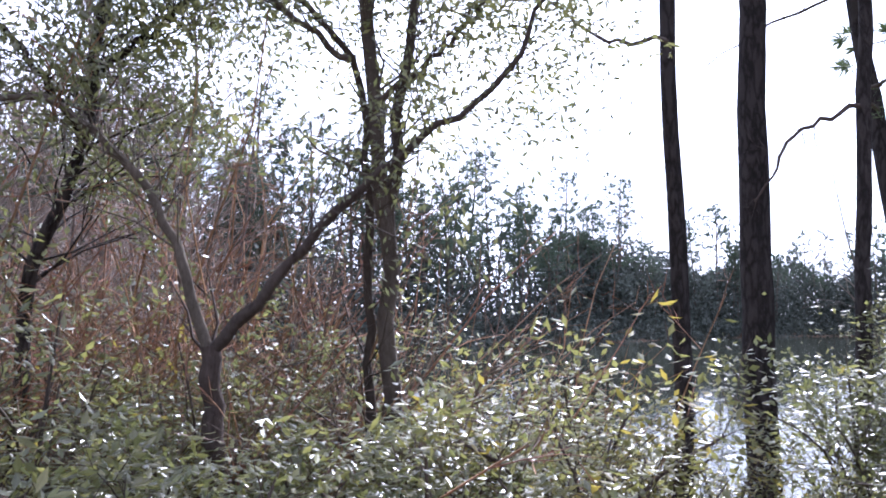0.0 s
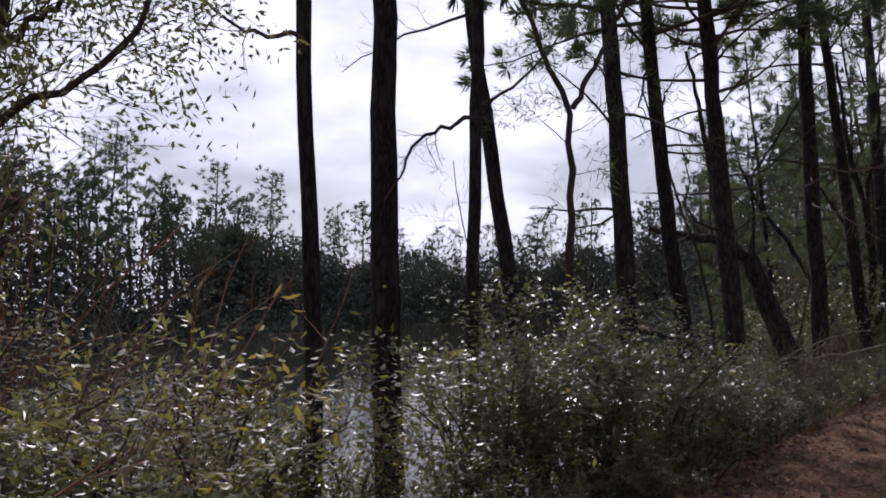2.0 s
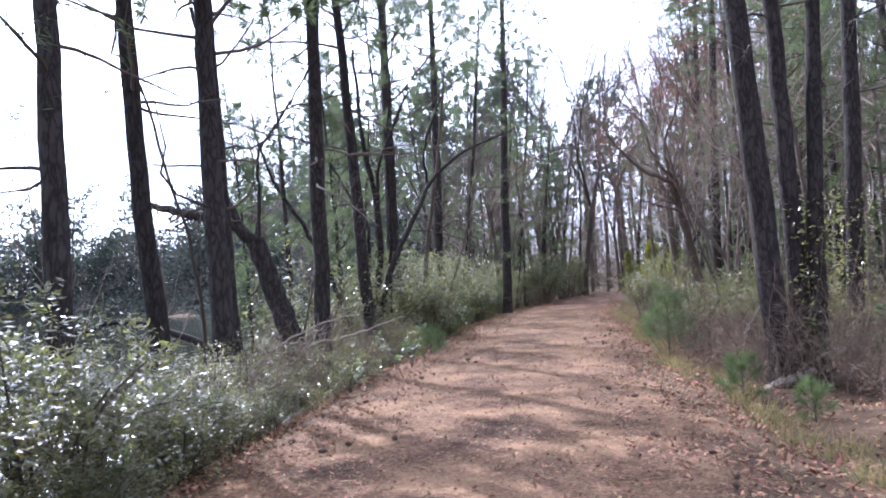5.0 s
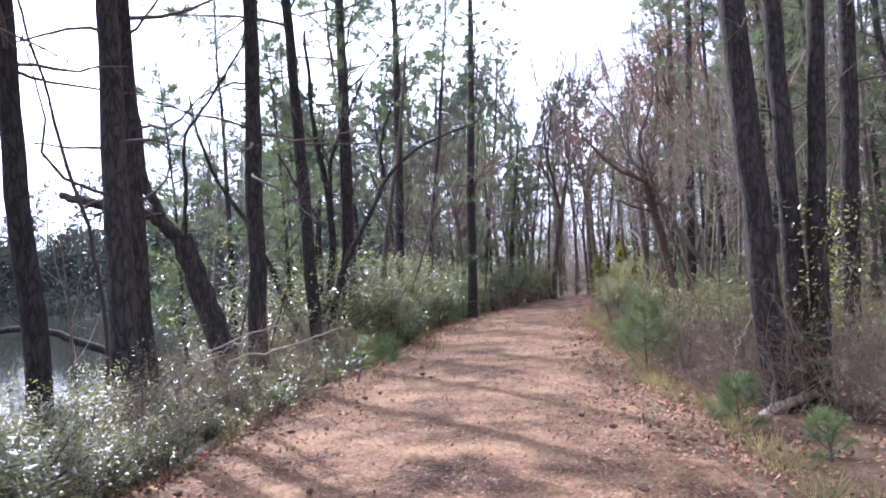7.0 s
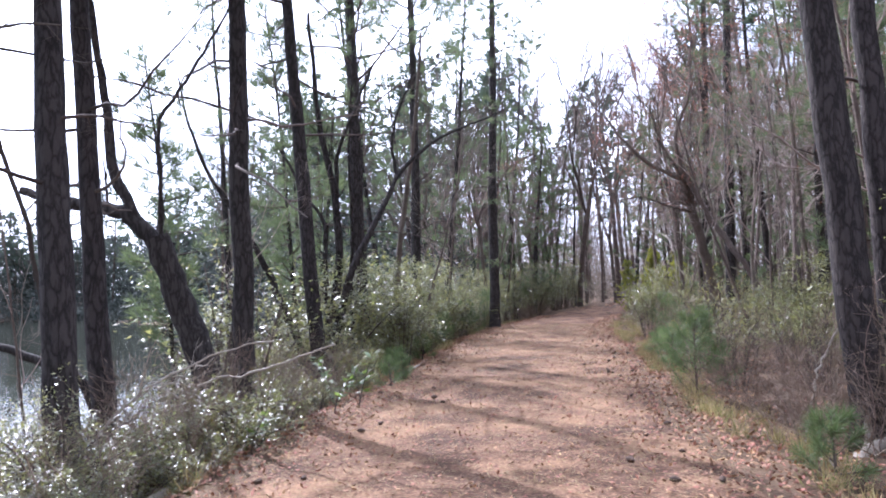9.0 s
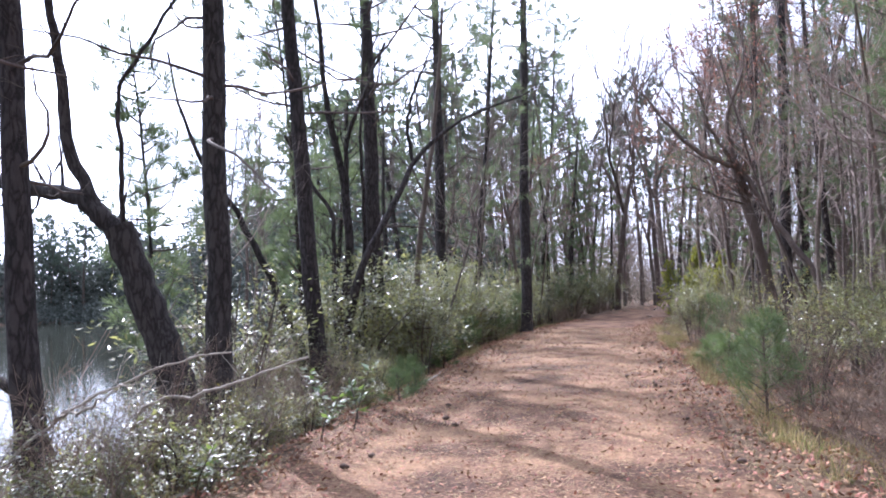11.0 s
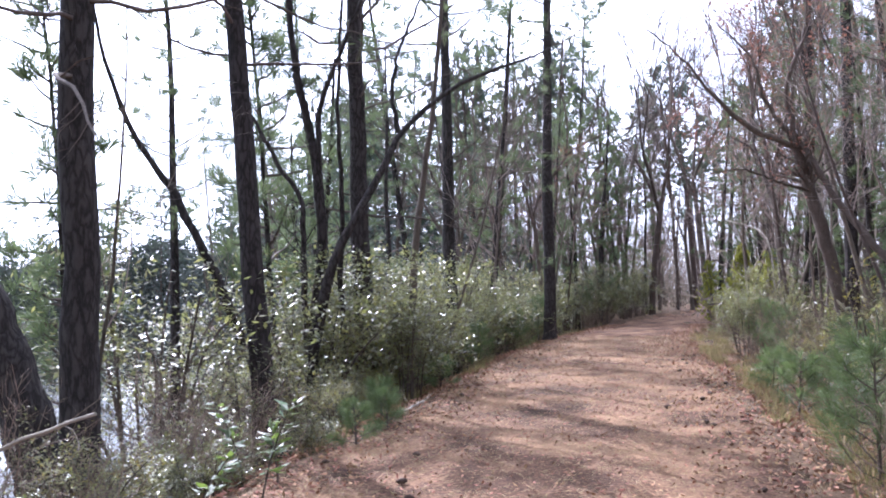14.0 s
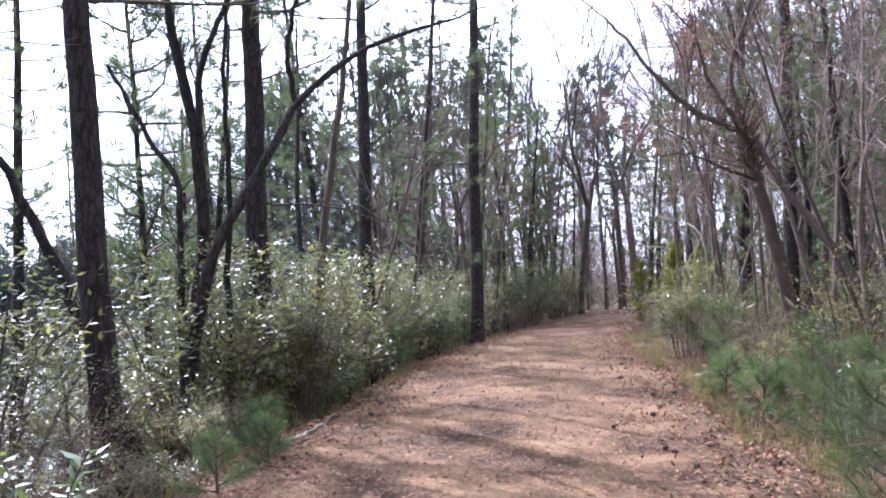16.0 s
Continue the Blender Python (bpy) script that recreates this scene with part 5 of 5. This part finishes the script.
# ---- young growth along the trail ----
for x, y, k, size in ((2.25, 16.9, 0, 0.95), (2.75, 19.3, 2, 0.6), (2.5, 21.0, 1, 1.3), (3.5, 27.4, 0, 1.0), (2.6, 23.2, 1, 1.1), (-2.35, 18.6, 1, 0.75), (-2.35, 17.5, 1, 0.8), (-2.9, 27.5, 0, 0.8),
                      (-2.6, 19.2, 1, 0.9), (-2.75, 23.0, 1, 1.0), (3.4, 22.0, 0, 0.9), (3.0, 25.0, 1, 1.2), (2.9, 20.3, 1, 1.2), (-2.7, 32.0, 0, 1.0), (-2.4, 36.0, 0, 1.2), (3.7, 30.5, 0, 1.1), (2.5, 12.2, 1, 1.0), (2.9, 10.8, 1, 0.8)):
    plant("sapling", k, x, y, size)
for x, y, k, size in ((-2.35, 15.4, 1, 0.9), (-2.45, 15.9, 0, 1.0), (-2.5, 14.8, 0, 1.0), (-2.9, 16.2, 1, 0.9), (-3.0, 0.9, 1, 1.0), (-2.7, 12.6, 0, 0.9), (4.4, 13.2, 1, 1.4), (-2.9, 7.3, 0, 1.0), (3.9, 13.2, 1, 1.2)):
    plant("seedling", k, x, y, size)
plant("cedar", 0, 4.75, 40.5, 1.1, 0.3)
plant("cedar", 1, 4.2, 45.0, 0.8)
plant("cedar", 1, 6.0, 42.5, 0.9)


# ---- litter ----
def litter(name, label, n, place, leaf, wide, mat, seed, lift=0.01, tilt=0.3):
    rng = np.random.default_rng(seed)
    x, y = place(rng, n)
    p = np.column_stack([x, y, land(x, y) + 0.02 + rng.uniform(0, lift, n)])
    d = unit(rng.normal(0, 1, p.shape) * [1, 1, tilt]) * leaf * rng.uniform(0.5, 1.3, (n, 1))
    sd = unit(np.cross(d, rng.normal(0, tilt, p.shape) + [0, 0, 1])) * wide
    g = Geo()
    g.blades(p, d, sd, 0.35)
    ob = new(name, g.mesh(name))
    ob.data.materials.append(mat)
    return tagged(ob, label, "litter", kind="stuff")


def edges(rng, n):
    y = rng.uniform(2, 46, n)
    side = np.where(rng.random(n) < 0.5, -1, 1)
    u = side * (2.1 + rng.normal(0, 0.42, n)) + np.where(side > 0, 0.0, -0.05)
    return centre(y) + u, y


def slopes(rng, n):
    y = rng.uniform(2, 34, n)
    u = np.where(rng.random(n) < 0.45, -2.3 - rng.exponential(0.9, n), 2.2 + rng.exponential(2.2, n))
    return centre(y) + u, y


def anywhere(rng, n):
    y = rng.uniform(3, 36, n)
    return centre(y) + rng.uniform(-2.2, 2.1, n), y


litter("leaf_litter", "dry brown leaves drifted along the trail's edges", 15000, edges, 0.06, 0.015, DRY_LEAF, 21, 0.03, 0.45)
litter("leaf_litter", "dry brown leaves on the forest floor", 22000, slopes, 0.07, 0.018, DRY_LEAF, 22, 0.04, 0.5)
litter("leaf_litter", "scattered dry leaves on the trail", 17000, anywhere, 0.05, 0.012, DRY_LEAF, 23, 0.012, 0.35)
litter("pine_straw", "fallen pine needles on the trail", 44000, anywhere, 0.12, 0.0022, DRY_GRASS, 24, 0.012, 0.12)


def grass(name, label, n, place, height, mat, seed):
    rng = np.random.default_rng(seed)
    x, y = place(rng, n)
    p = np.column_stack([x, y, land(x, y) - 0.01])
    d = unit(rng.normal(0, 0.5, p.shape) + [0, 0, 1]) * height * rng.uniform(0.4, 1.2, (n, 1))
    g = Geo()
    g.blades(p, d, unit(np.cross(d, rng.normal(0, 1, p.shape))) * 0.0035)
    ob = new(name, g.mesh(name))
    ob.data.materials.append(mat)
    tagged(ob, label, "grass", kind="stuff")


def verge(rng, n):
    k = rng.integers(0, 150, n)
    y = 6 + 40 * ((k * 0.618) % 1) + rng.normal(0, 0.09, n)
    side = np.where(k % 3 > 0, 1, -1)
    u = side * (2.35 + 0.9 * ((k * 0.377) % 1)) + rng.normal(0, 0.09, n)
    return centre(y) + u, y


grass("dry_grass", "thin dry grass along the trail's edges", 9000, verge, 0.28, DRY_GRASS, 31)
grass("green_grass", "wispy green grass along the trail's edges", 6000, verge, 0.22, WISP_GRASS, 32)


def pine_cone():
    g = Geo()
    zs = np.linspace(0, 0.09, 9)
    r = 0.03 * np.sin(np.linspace(0.5, 2.9, 9)) ** 0.8
    r[1::2] *= 0.72
    g.tube(np.column_stack([zs - 0.045, zs * 0, zs * 0 + 0.022]), r, 9)
    ob = new("pine_cone", g.mesh("pine_cone"))
    ob.data.materials.append(CONE)
    return tagged(ob, "dark open pine cone lying on the trail", "pine cone", "cones on the trail")


cone = pine_cone()
for k in range(70):
    y = rs.uniform(5, 34)
    u = rs.choice((-1, 1)) * (2.1 - abs(rs.normal(0, 0.5)))
    x = float(centre(y)) + u
    c = cone if k == 0 else copy_thing(cone, Matrix.Identity(4))
    c.location = (x, y, float(land(x, y)) + 0.012)
    c.rotation_euler = (0, 0, rs.uniform(0, 6.28))
    c.scale = (1, 1, 1) if k == 0 else (rs.uniform(0.6, 1.0),) * 3
